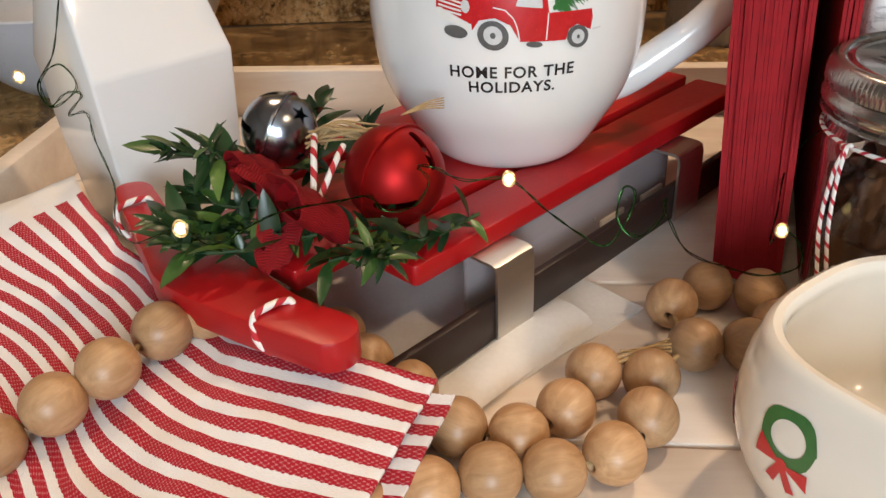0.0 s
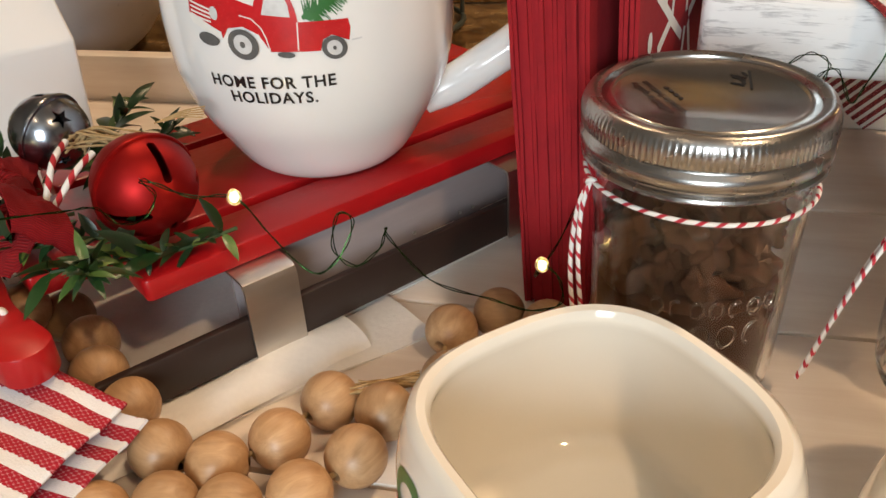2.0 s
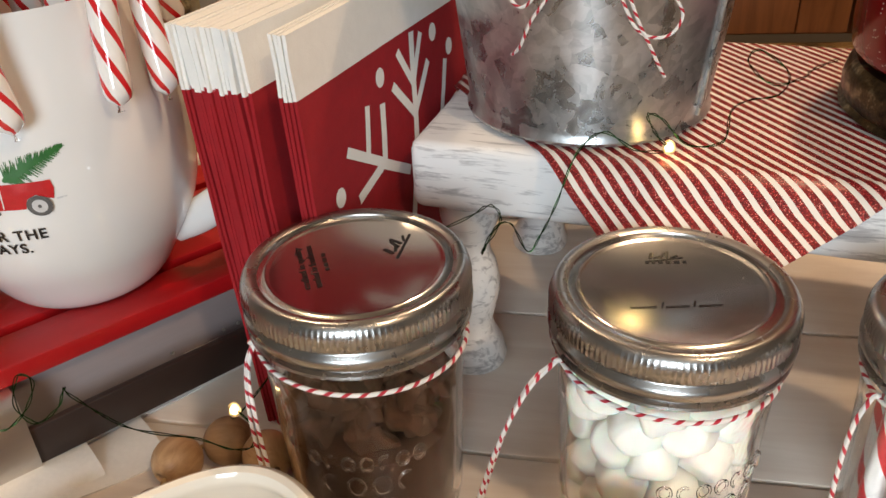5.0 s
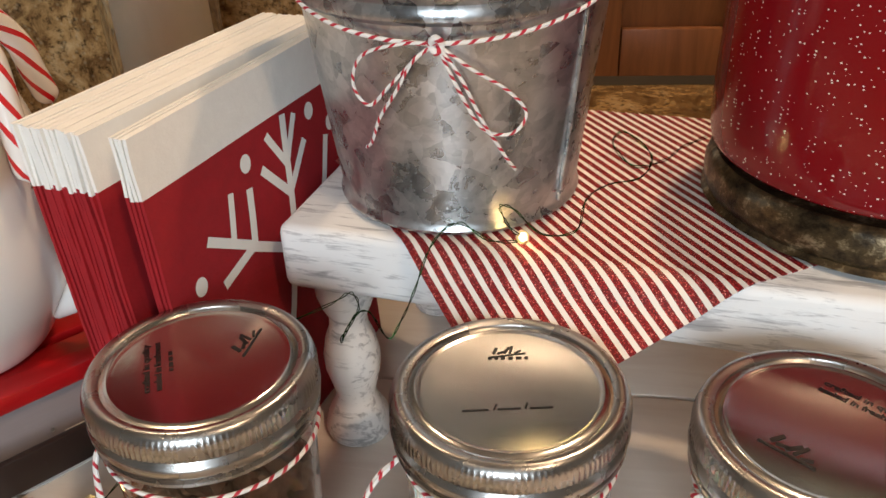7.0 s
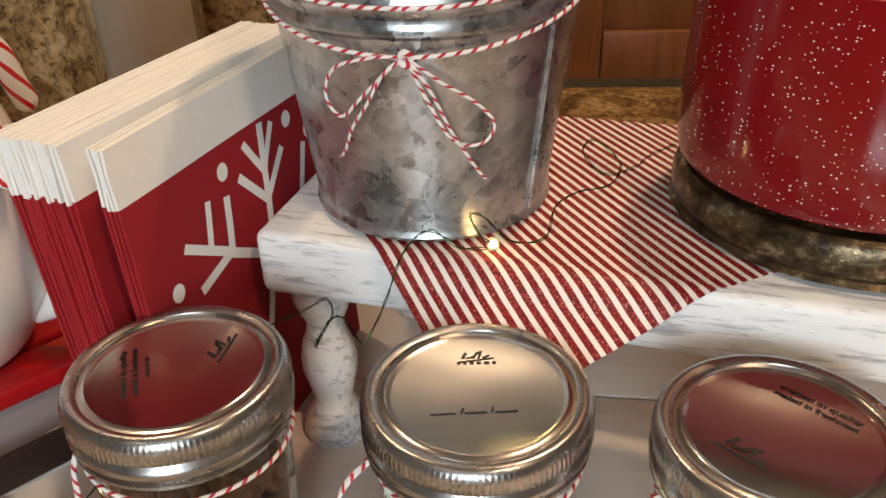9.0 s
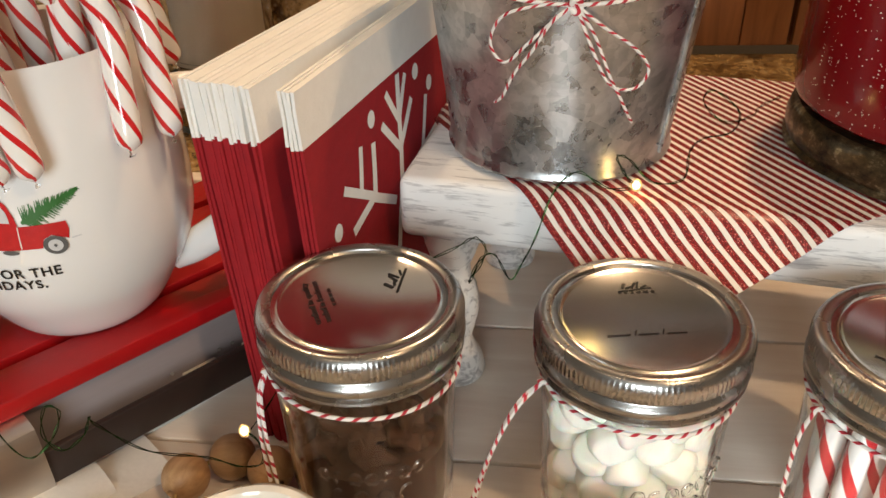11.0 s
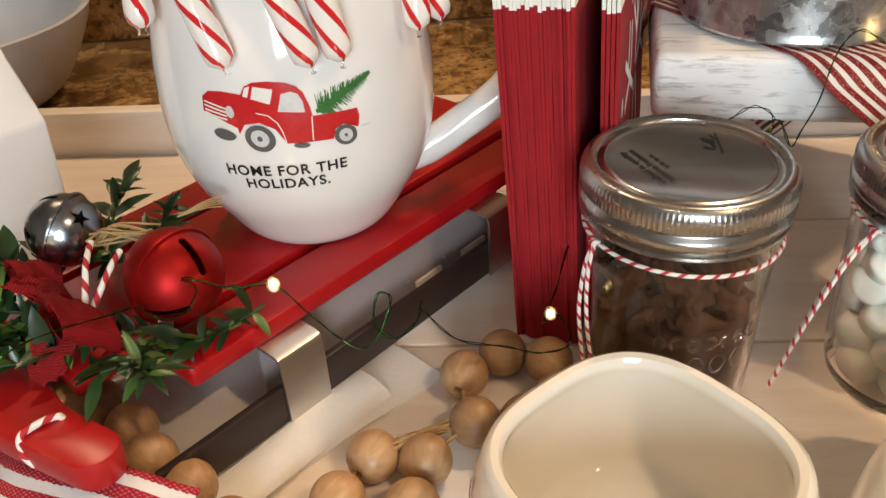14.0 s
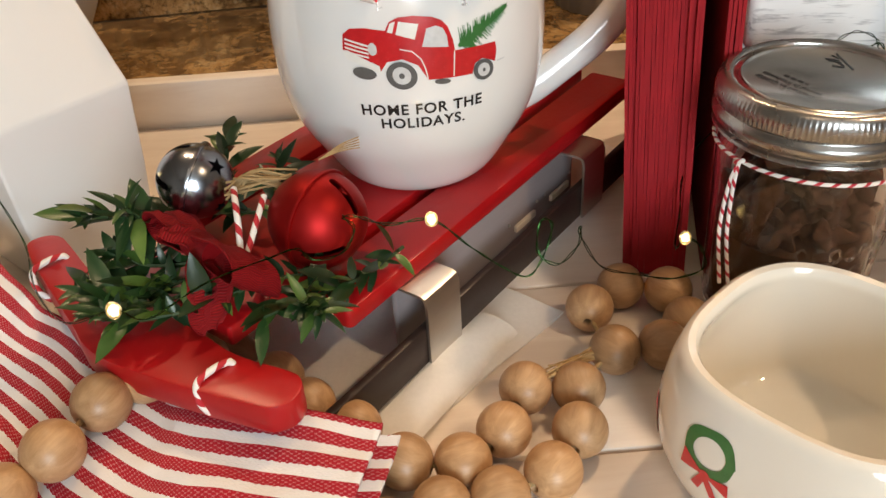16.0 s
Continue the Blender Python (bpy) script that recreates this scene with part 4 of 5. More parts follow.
for k, (zf, zb) in enumerate(((0.0905, 0.118), (0.110, 0.122), (0.120, 0.121))):
    pts = [on_bucket(2 * math.pi * i / 72, zb + (zf - zb) * (0.5 + 0.5 * math.cos(2 * math.pi * i / 72)) ** 1.5, 0.0042 if k else 0.0034) for i in range(72)]
    part("wrap", tube(pts, 0.0009, 8, closed=True), TWINE, twine)
KZ = 0.0905
part("knot", tube(smooth_line([on_bucket(-.03, KZ, .004), on_bucket(0, KZ + .003, .006), on_bucket(.03, KZ, .004), on_bucket(0, KZ - .003, .005)], 6, True), 0.0014, 8, closed=True), TWINE, twine)
for name, path in (("bow_loop", ((0, 0), (-.18, .000), (-.42, -.006), (-.51, -.019), (-.42, -.027), (-.28, -.018), (-.1, -.005), (0, 0))),
                   ("bow_loop", ((0, 0), (.18, -.010), (.38, -.020), (.50, -.031), (.42, -.039), (.25, -.036), (.12, -.02), (0, 0))),
                   ("tail", ((0, 0), (-.12, -.006), (-.24, -.020), (-.36, -.032), (-.45, -.044), (-.53, -.049))),
                   ("tail", ((0, 0), (.12, -.013), (.24, -.032), (.33, -.043), (.41, -.052), (.48, -.058)))):
    pts = smooth_line([on_bucket(a, KZ + z, 0.0035 + 0.003 * math.sin(3.14 * i / (len(path) - 1))) for i, (a, z) in enumerate(path)], 8)
    part(name, tube(pts, 0.0007, 8), TWINE, twine)

# ---- red glitter candle ----
def m_red_glitter():
    n = Nodes("red_glitter_glass")
    v = n.coord("Object")
    c = n.voronoi(v, 900)
    k = n.sep(n.voronoi(v, 900, "Color"))
    big = n.math("GREATER_THAN", k[0], n.math("MULTIPLY_ADD", n.noise(v, 40, 2), -0.5, 1.06))
    dot = n.math("MULTIPLY", n.math("LESS_THAN", c, n.math("MULTIPLY_ADD", k[1], 0.22, 0.12)), big)
    n.set(Base_Color=n.mix(dot, (0.20, 0.004, 0.007), (0.80, 0.60, 0.55)), Roughness=0.14)
    return n.mat


def m_crackle():
    n = Nodes("dark_crackle_metal")
    v = n.coord("Object")
    a = n.noise(v, 120, 5, 0.7)
    # brown crackle tones; the palest stop puts amber glints into the colour
    n.set(Base_Color=n.ramp(a, (0.35, (0.022, 0.015, 0.009)), (0.55, (0.11, 0.075, 0.038)), (0.72, (0.50, 0.40, 0.25))), Metallic=0.7, Roughness=0.28)
    n.bump(a, 0.6, 0.001)
    return n.mat


candle = thing("glitter_candle", pose(0.489, 0.436, RTOP + 0.0022) @ Matrix.Diagonal((1.3, 1.3, 0.99, 1)), "glossy red glitter candle glowing on a dark crackled base", "candle")
part("base", lathe(fine([(0, 0.0), (0.057, 0.0), (0.0605, 0.003), (0.0618, 0.009), (0.0614, 0.015), (0.0602, 0.019), (0.0585, 0.0210)], 3) + [(0, 0.0210)], 72, r_of=lambda a, z: 1 + 0.006 * noise.noise(Vector((math.cos(a) * 6, math.sin(a) * 6, z * 200)))), m_crackle(), candle, "dark crackled metal base")
part("holder", lathe(fine([(0.052, 0.0220), (0.0585, 0.0245), (0.0615, 0.031), (0.0620, 0.060), (0.0608, 0.110), (0.0608, 0.115)], 3) + [(0.0592, 0.1162), (0.0574, 0.115), (0.0574, 0.101), (0, 0.100)], 96), m_red_glitter(), candle, "red glass full of white glitter specks")
part("wax", lathe([(0.0568, 0.1005), (0.0562, 0.109), (0.050, 0.1075), (0, 0.107)], 64), m_glow("lit_wax", (1.0, 0.72, 0.36), 1.6), candle, "softly glowing wax top")

# ---- square mugs ----
def square_r(a, n=2.8):
    return 1 / (abs(math.cos(a)) ** n + abs(math.sin(a)) ** n) ** (1 / n)


MUG_OUT = fine([(0.034, 0.0), (0.040, 0.001), (0.047, 0.008), (0.0535, 0.024), (0.0555, 0.040), (0.0535, 0.055), (0.0512, 0.063)], 3)


def square_mug(x, y, turn, face, grip):
    mm = thing("square_mug", pose(x, y, FL, 0, 0, turn) @ Matrix.Diagonal((0.995, 0.995, 1.035, 1)), "squarish white glazed mug with a painted green wreath", "mug", "square mugs")
    o = MUG_OUT + [(0.0502, 0.0658), (0.0480, 0.0673), (0.0455, 0.0668), (0.0442, 0.0648)]
    i = fine([(0.0442, 0.063), (0.0465, 0.055), (0.0485, 0.040), (0.0468, 0.024), (0.043, 0.013), (0.034, 0.0085)], 3) + [(0, 0.0075)]
    part("body", lathe([(0, 0.001)] + o + i, 120, r_of=lambda a, z: square_r(a)), CREAM_GLAZE, mm)
    g = radians(grip - turn)
    q = square_r(g)
    d = Vector((math.cos(g), math.sin(g), 0))
    pts = smooth_line([d * (0.052 * q) + Z * 0.055, d * (0.063 * q) + Z * 0.0565, d * (0.070 * q) + Z * 0.046, d * (0.068 * q) + Z * 0.030, d * (0.0535 * q) + Z * 0.020], 6)
    part("handle", tube(pts, 0.0058, 14, flat=1.3), CREAM_GLAZE, mm)

    def wrap_on(layer):
        def f(u, v):
            a = radians(face - turn) + u / 0.055
            z = v
            r = 0.0555
            for (r0, z0), (r1, z1) in zip(MUG_OUT, MUG_OUT[1:]):
                if z0 <= z <= z1:
                    r = r0 + (r1 - r0) * (z - z0) / (z1 - z0)
            r = r * square_r(a) + 0.0003 + layer * 0.0002
            return Vector((r * math.cos(a), r * math.sin(a), z))
        return f
    ring = []
    for k in range(28):
        a0, a1 = 2 * math.pi * k / 28, 2 * math.pi * (k + 1) / 28
        j = lambda kk: 1 + 0.05 * math.sin(kk * 5.3)
        ring.append([(math.cos(a0) * .0062, .046 + math.sin(a0) * .0062), (math.cos(a0) * .0102 * j(k), .046 + math.sin(a0) * .0102 * j(k)), (math.cos(a1) * .0102 * j(k + 1), .046 + math.sin(a1) * .0102 * j(k + 1)), (math.cos(a1) * .0062, .046 + math.sin(a1) * .0062)])
    part("wreath_print", wrap(flat(*ring), wrap_on(0)), PRINT_GREEN, mm, "painted green wreath")
    bow = [[(0, .036), (-.009, .0425), (-.010, .034)], [(0, .036), (.009, .038), (.0095, .031)], bar2(0, .036, -.004, .027, .0026, .0034), bar2(0, .036, .004, .026, .0026, .0034), oval(0, .036, .0022, .0022, 10)]
    part("bow_print", wrap(flat(*bow), wrap_on(1)), PRINT_RED, mm, "painted red bow")
    side = [(-.032, .046), (-.029, .042), (-.0285, .034), (-.031, .024), (-.036, .021), (-.038, .028), (-.036, .038)]
    part("mitten_print", wrap(flat(side), wrap_on(1)), PRINT_RED, mm, "painted red shape")
    part("dot_print", wrap(flat(oval(.006, .0225, .0022, .0026, 12)), wrap_on(1)), PRINT_BLACK, mm)
    return mm


square_mug(0.1605, 0.2118, 37, -160, -52)
square_mug(0.2905, 0.1870, 37, -160, -52)

# ---- ceramic carton with straws ----
CARTON = (-0.177, 0.452, FL, 0, 0, 44)
carton = thing("ceramic_carton", pose(*CARTON), "white glazed ceramic milk carton vase", "vase")


def carton_body(w=0.0405, h=0.101, g=0.056):
    """A square carton, open at the top, whose gable slopes in on two sides."""
    bm = bmesh.new()
    ring = lambda sx, sy, z: [bm.verts.new(p) for p in ((-sx, -sy, z), (sx, -sy, z), (sx, sy, z), (-sx, sy, z))]
    R = [ring(w * 0.84, w * 0.84, 0.0), ring(w * 0.94, w * 0.94, h * 0.5), ring(w, w, h), ring(w * 0.86, w * 0.30, h + g), ring(w * 0.76, w * 0.20, h + g), ring(w * 0.88, w * 0.88, h), ring(w * 0.76, w * 0.76, 0.008)]
    bm.faces.new(R[0][::-1])
    bm.faces.new(R[-1])
    for A, B in zip(R, R[1:]):
        for i in range(4):
            bm.faces.new((A[i], A[(i + 1) % 4], B[(i + 1) % 4], B[i]))
    bmesh.ops.recalc_face_normals(bm, faces=bm.faces)
    e = [e for e in bm.edges if e.calc_face_angle() > 0.25]
    bmesh.ops.bevel(bm, geom=e, offset=0.0055, segments=4, profile=0.5, affect="EDGES", clamp_overlap=True)
    return bm


body = part("body", carton_body(), CERAMIC, carton)
body.data.set_sharp_from_angle(angle=radians(85))
STRAW = m_stripe_uv("striped_straw", (0.6, 0.02, 0.03), (0.85, 0.82, 0.78), 1, 0.02, 0.5, 0.5)
for k, (x, y, tx, ty) in enumerate(((-.018, -.004, -.026, -.010), (-.004, .004, -.004, -.012), (.008, -.003, .012, -.004), (.02, .003, .030, .004), (-.028, .002, -.042, .004))):
    p0, p1 = Vector((x * .6, y, 0.0125)), Vector((x, y * 0.5, 0.155))
    p2 = p1 + (p1 - p0) * 0.35 + Vector((tx * .2, ty * .2, 0))
    s = part("paper_straw", tube([p0, p1, p2], 0.0034, 12), STRAW, m=pose(*CARTON))
    tagged(s, "red and white striped paper straw in the carton", "straw", "paper straws")

# ---- striped towel ----
def m_towel():
    n = Nodes("striped_cotton_towel")
    uv = n.coord("UV")
    u = n.sep(uv)
    w = n.math("FRACT", n.math("ADD", n.math("MULTIPLY", u[1], 100.0), 0.25))
    dots = n.node("ShaderNodeTexVoronoi", Vector=n.coord("UV", (520, 800, 1), (0, 0, 0.6)), Scale=1.0, Randomness=0.12)
    d = n.math("SMOOTH_MIN", dots.outputs["Distance"], 0.75, 0.05)
    edge = n.math("MULTIPLY_ADD", d, 0.10, -0.04)
    m = n.math("LESS_THAN", n.math("ADD", w, edge), 0.545)
    m = n.math("MULTIPLY", m, n.math("LESS_THAN", u[0], 0.275))
    fade = n.noise(n.coord("Object"), 45, 4)
    thread = n.math("MULTIPLY", n.math("GREATER_THAN", d, 0.50), n.math("MULTIPLY_ADD", fade, 0.5, 0.12))
    red = n.mix(thread, n.mix(fade, (0.30, 0.003, 0.014), (0.46, 0.006, 0.024)), (0.72, 0.42, 0.44))
    weft = n.noise(n.coord("UV", (500, 3600, 1)), 1.0, 3)
    white = n.mix(n.math("MULTIPLY", n.math("ADD", weft, fade), 0.5), (0.66, 0.65, 0.66), (0.86, 0.85, 0.85))
    n.set(Base_Color=n.mix(m, white, red), Roughness=0.92)
    n.bump(n.math("ADD", n.math("MULTIPLY", d, n.math("MULTIPLY_ADD", m, 0.8, 0.2)), n.math("ADD", weft, n.math("MULTIPLY", n.noise(n.coord("Object"), 320, 4), 1.2))), 0.45, 0.0006)
    return n.mat


# two of the stripes, from the front corner to the turned-up end
STRIPE_ONE = [(-.0064, .2305, .0475), (-.0394, .2426, .0494), (-.0742, .2542, .0495), (-.0942, .269, .0472), (-.1281, .3048, .0456), (-.1423, .3177, .0483), (-.1546, .3248, .0532), (-.1616, .3317, .0571), (-.1757, .3461, .0618), (-.1912, .3641, .0645), (-.2081, .3885, .0600), (-.2264, .4144, .0395)]
STRIPE_SIX = [(-.0262, .1843, .0410), (-.0563, .1936, .0420), (-.0842, .2049, .0419), (-.1015, .2147, .0408), (-.128, .2396, .0374), (-.1473, .2633, .0399), (-.1676, .2834, .0435), (-.1848, .2957, .0473), (-.2075, .3082, .0512), (-.2355, .3274, .0539), (-.2656, .3491, .0496), (-.3052, .3871, .0310)]
ONE, SIX = smooth_line(STRIPE_ONE, 12), smooth_line(STRIPE_SIX, 12)
STRIPES = 15.0


def towel_point(a, b):
    """a runs along the stripes from the corner, b across them."""
    f = a * (len(ONE) - 1)
    i = min(int(f), len(ONE) - 2)
    p, q = ONE[i].lerp(ONE[i + 1], f - i), SIX[i].lerp(SIX[i + 1], f - i)
    k = (b * STRIPES - 0.75) / 5
    r = p + (q - p) * k
    z = p.z + (q.z - p.z) * min(k, 1.6 - 0.6 * math.exp(1 - max(k, 1)) if k > 1 else k)
    z += 0.0016 * noise.noise(Vector((a * 9, b * 9, 2))) + 0.0008 * noise.noise(Vector((a * 26, b * 18, 7)))
    y = r.y
    if y < 0.085:
        y = 0.085 + (y - 0.085) * 0.5
    return (r.x, y, max(z, FL + 0.004))


bm = grid_sheet(towel_point, 150, 100, 0.0)
uv = uv_of(bm)
for f in bm.faces:
    for l in f.loops:
        l[uv].uv = (l[uv].uv[0] * 0.34, l[uv].uv[1] * 0.01 * STRIPES)
bmesh.ops.recalc_face_normals(bm, faces=bm.faces)
towel = thing("tea_towel", pose(0, 0, 0), "red and white striped cotton tea towel, loosely folded", "towel")
TOWEL = m_towel()
top = part("upper_layer", bm, TOWEL, towel)
top.data.update()
bm = bmesh.new()
bm.from_mesh(top.data)
bmesh.ops.solidify(bm, geom=bm.faces[:], thickness=-0.0014)
bm.to_mesh(top.data)
bm.free()


def under_point(a, b):
    x, y, z = towel_point(min(1, a * 0.93), min(1, 0.01 + b * 0.95))
    k = 1 - min(1, a * 9)
    return (x + 0.0065 * k, y + 0.001, max(FL + 0.0015, z - 0.006 - 0.007 * (1 - k) - 0.010 * b))


bm = grid_sheet(under_point, 80, 50, 0.0012)
uv = uv_of(bm)
for f in bm.faces:
    for l in f.loops:
        l[uv].uv = (l[uv].uv[0] * 0.30, 0.003 + l[uv].uv[1] * 0.0095 * STRIPES)
part("lower_layer", bm, TOWEL, towel)

# ---- folded white cloth under the runner ----
def cloth_point(a, b):
    """A long fold beside the sled's runner."""
    u, v = 0.145 + 0.132 * a, 0.1985 - 0.028 * b
    x, y = UX * u - UY * v, UY * u + UX * v
    z = FL + 0.0025 + 0.0068 * math.sin(math.pi * min(1, b * 1.02)) ** 0.5 + 0.0008 * math.sin(a * 9 + b * 4)
    x, y = x + 0.0025 * math.sin(a * 6), y + 0.002 * math.sin(a * 5 + 1)
    return (x, y, z)


cloth = thing("white_cloth", pose(0, 0, 0), "folded white cotton cloth lying under the sled", "cloth")
part("fold", grid_sheet(cloth_point, 60, 24, 0.0018), WHITE_CLOTH, cloth)
part("fold", grid_sheet(lambda a, b: (lambda u, v: (UX * u - UY * v, UY * u + UX * v, FL + 0.0012 + 0.0018 * math.sin(math.pi * b) + 0.0009 * math.sin(a * 14 + b * 5)))(0.15 + 0.155 * a, 0.1990 - 0.020 * b - 0.018 * a * b), 60, 24, 0.0014), WHITE_CLOTH, cloth)
part("spread", grid_sheet(lambda a, b: (lambda u, v: (UX * u - UY * v, UY * u + UX * v, FL + 0.0022 + 0.0022 * noise.noise(Vector((a * 7, b * 6, 1))) + 0.0016 * math.sin(a * 9 + b * 13)))(0.150 + 0.33 * a, 0.2000 + 0.150 * b), 60, 40, 0.0012), WHITE_CLOTH, cloth)

# ---- wooden bead garland ----
BR = 0.0119
bead_mesh = []
for k in range(5):
    bm = lathe([(0.0022, -BR * 0.97)] + [(BR * math.cos(radians(t)), BR * math.sin(radians(t))) for t in range(-78, 79, 12)] + [(0.0022, BR * 0.97), (0.0020, BR * 0.6)], 28)
    me = bpy.data.meshes.new("bead")
    bm.to_mesh(me)
    bm.free()
    me.materials.append(BEAD_WOOD)
    me.polygons.foreach_set("use_smooth", [True] * len(me.polygons))
    bead_mesh.append(me)
garland = thing("bead_garland", pose(0, 0, 0), "garland of pale wooden beads on jute string", "bead garland")
BZ0 = FL + BR
RIGHT = [(0.1460, 0.3010, BZ0), (0.1450, 0.3250, BZ0 + 0.001), (0.1230, 0.3340, BZ0), (0.1030, 0.3200, BZ0), (0.1060, 0.2880, BZ0), (0.1290, 0.2870, BZ0)]
MAIN = [(0.0830, 0.2670, BZ0), (0.0770, 0.2430, BZ0), (0.0610, 0.2240, BZ0), (0.0380, 0.2155, BZ0), (0.0150, 0.2145, BZ0), (-0.0075, 0.2080, BZ0), (-0.0300, 0.1990, BZ0)]
BACK = [(0.0600, 0.2715, BZ0), (0.0460, 0.2490, BZ0), (0.0265, 0.2350, BZ0), (0.0030, 0.2385, BZ0 + 0.001), (-0.0160, 0.2555, BZ0 + 0.006), (-0.0345, 0.2685, BZ0 + 0.010), (-0.0480, 0.2880, BZ0 + 0.010), (-0.0680, 0.3050, BZ0 + 0.010), (-0.0790, 0.2930, BZ0 + 0.022), (-0.0980, 0.2765, 0.0550)]
LEFT = [(-0.1135, 0.2640, 0.0550), (-0.1270, 0.2415, 0.0545), (-0.1430, 0.2270, 0.0500), (-0.1600, 0.2110, 0.0450), (-0.1770, 0.1950, 0.0440)]
random.seed(21)
k = 0
for run in (RIGHT, MAIN, BACK, LEFT):
    for i, p in enumerate(run):
        d = Vector(run[min(i + 1, len(run) - 1)]) - Vector(run[max(i - 1, 0)])
        o = new("bead", bead_mesh[k % 5])
        o.parent = garland
        o.matrix_basis = Matrix.Translation(p) @ d.to_track_quat("Z", "Y").to_matrix().to_4x4() @ pose(0, 0, 0, 0, 0, random.uniform(0, 360))
        k += 1
for line in (RIGHT, [RIGHT[4], MAIN[0]] + MAIN[1:], [RIGHT[4], BACK[0]] + BACK[1:], [BACK[-1]] + LEFT):
    part("string", tube(smooth_line(line, 5), 0.0011, 7), JUTE, garland, "jute string")
for k in range(16):
    a = Vector(RIGHT[4]) + Vector((-0.012, -0.004, 0.002))
    b = Vector((0.072, 0.272, BZ0 + 0.004)) + Vector((random.uniform(-.004, .004), random.uniform(-.004, .004), random.uniform(-.003, .004)))
    m_ = (a + b) / 2 + Vector((random.uniform(-.003, .003), random.uniform(-.003, .003), random.uniform(0, .003)))
    part("jute_fibre", tube(smooth_line([a + Vector((0, random.uniform(-.003, .003), random.uniform(-.002, .003))), m_, b], 5), 0.00045, 5), JUTE, garland)

# ---- bells ----
def cut_mesh(base, cutters):
    """The base with the cutters' shapes taken out."""
    def tmp(bm):
        me = bpy.data.meshes.new("cut")
        bm.to_mesh(me)
        bm.free()
        return new("cut", me)
    ob = tmp(base)
    others = [tmp(c) for c in cutters]
    for c in others:
        md = ob.modifiers.new("cut", "BOOLEAN")
        md.object, md.operation, md.solver = c, "DIFFERENCE", "EXACT"
    dg = bpy.context.evaluated_depsgraph_get()
    me = bpy.data.meshes.new_from_object(ob.evaluated_get(dg))
    out = bmesh.new()
    out.from_mesh(me)
    for o in [ob] + others:
        d = o.data
        bpy.data.objects.remove(o)
        bpy.data.meshes.remove(d)
    bpy.data.meshes.remove(me)
    return out


def slot_cutter(R, polar, azim, length, width, star=False):
    """A rounded slot, or a star, that goes through the shell along a ray from the centre."""
    if star:
        out = [((length if i % 2 == 0 else length * 0.42) * math.cos(math.pi * i / 5), (length if i % 2 == 0 else length * 0.42) * math.sin(math.pi * i / 5)) for i in range(10)]
    else:
        out = rounded(length, width, width * 0.49, 5)
    bm = prism(out, R * 0.55, R * 1.3)
    m = Matrix.Rotation(radians(azim), 4, "Z") @ Matrix.Rotation(radians(polar), 4, "Y")
    bm.transform(m)
    return bm


def bell(name, centre, axis, R, material, label, cuts, inside):
    q = Vector(axis).normalized().to_track_quat("Z", "Y").to_matrix().to_4x4()
    th = thing(name, Matrix.Translation(centre) @ q, label, "bell", "bells on the sled")
    prof = [(R * math.cos(radians(t)), R * math.sin(radians(t))) for t in range(-90, 91, 5)]
    prof = [(max(r, 0), z) for r, z in prof]
    prof[0], prof[-1] = (0, -R), (0, R)
    out = []
    for r, z in prof:
        if abs(z) < 1e-6:
            out += [(R * 1.0, -0.0012), (R + 0.0011, -0.0010), (R + 0.0014, 0), (R + 0.0011, 0.0010), (R * 1.0, 0.0012)]
        else:
            out.append((r, z))
    shell = lathe(out, 72)
    hollow = lathe(prof, 48)
    bmesh.ops.scale(hollow, vec=(0.95, 0.95, 0.95), verts=hollow.verts)
    holes = []
    for way, length, width, star in cuts:
        d = q.to_3x3().inverted() @ Vector(way).normalized()
        holes.append(slot_cutter(R, math.degrees(math.acos(max(-1, min(1, d.z)))), math.degrees(math.atan2(d.y, d.x)), length, width, star))
    body = cut_mesh(shell, [hollow] + holes)
    part("shell", body, material, th)
    part("clapper", lump(R * 0.3, R * 0.3, R * 0.3, 1, 0.02), inside, th, m=pose(0, 0, -R * 0.5))
    return th


RED_BELL = Nodes("satin_red_metal")
_v = RED_BELL.coord("Object")
RED_BELL.set(Base_Color=RED_BELL.mix(RED_BELL.noise(_v, 90), (0.29, 0.005, 0.006), (0.38, 0.011, 0.010)), Metallic=0.8, Roughness=RED_BELL.math("MULTIPLY_ADD", RED_BELL.noise(_v, 400), 0.14, 0.40))
RED_BELL = RED_BELL.mat
GUN_BELL = m_metal("grey_nickel", (0.34, 0.36, 0.40), 0.20, (1, 1, 1), 120, 0.02)
DARK_IN = m_paint("dark_inside", (0.01, 0.008, 0.008), 0.6)
bell("jingle_bell", (-0.0213, 0.3167, 0.0955), (0.80, -0.60, -0.145), 0.0215, RED_BELL, "large satin red metal jingle bell with cut slots", [((.64, -.34, .70), 0.0185, 0.0036, False), ((.07, -.97, -.22), 0.0185, 0.0036, False), ((.75, .50, .10), 0.0185, 0.0036, False), ((.45, -.25, -.85), 0.0185, 0.0036, False)], DARK_IN)
bell("jingle_bell", (-0.0734, 0.3409, 0.1075), (0.92, -0.22, -0.33), 0.0168, GUN_BELL, "grey nickel jingle bell with star cut-outs", [((.706, -.418, .576), 0.0046, 0.003, True), ((.80, .55, -.1), 0.0038, 0.003, True), ((.6, -.6, -.5), 0.0038, 0.003, True), ((-.79, -.48, .36), 0.013, 0.0032, False), ((-.30, .12, .95), 0.013, 0.0032, False), ((-.7, -.3, -.7), 0.013, 0.0032, False)], DARK_IN)

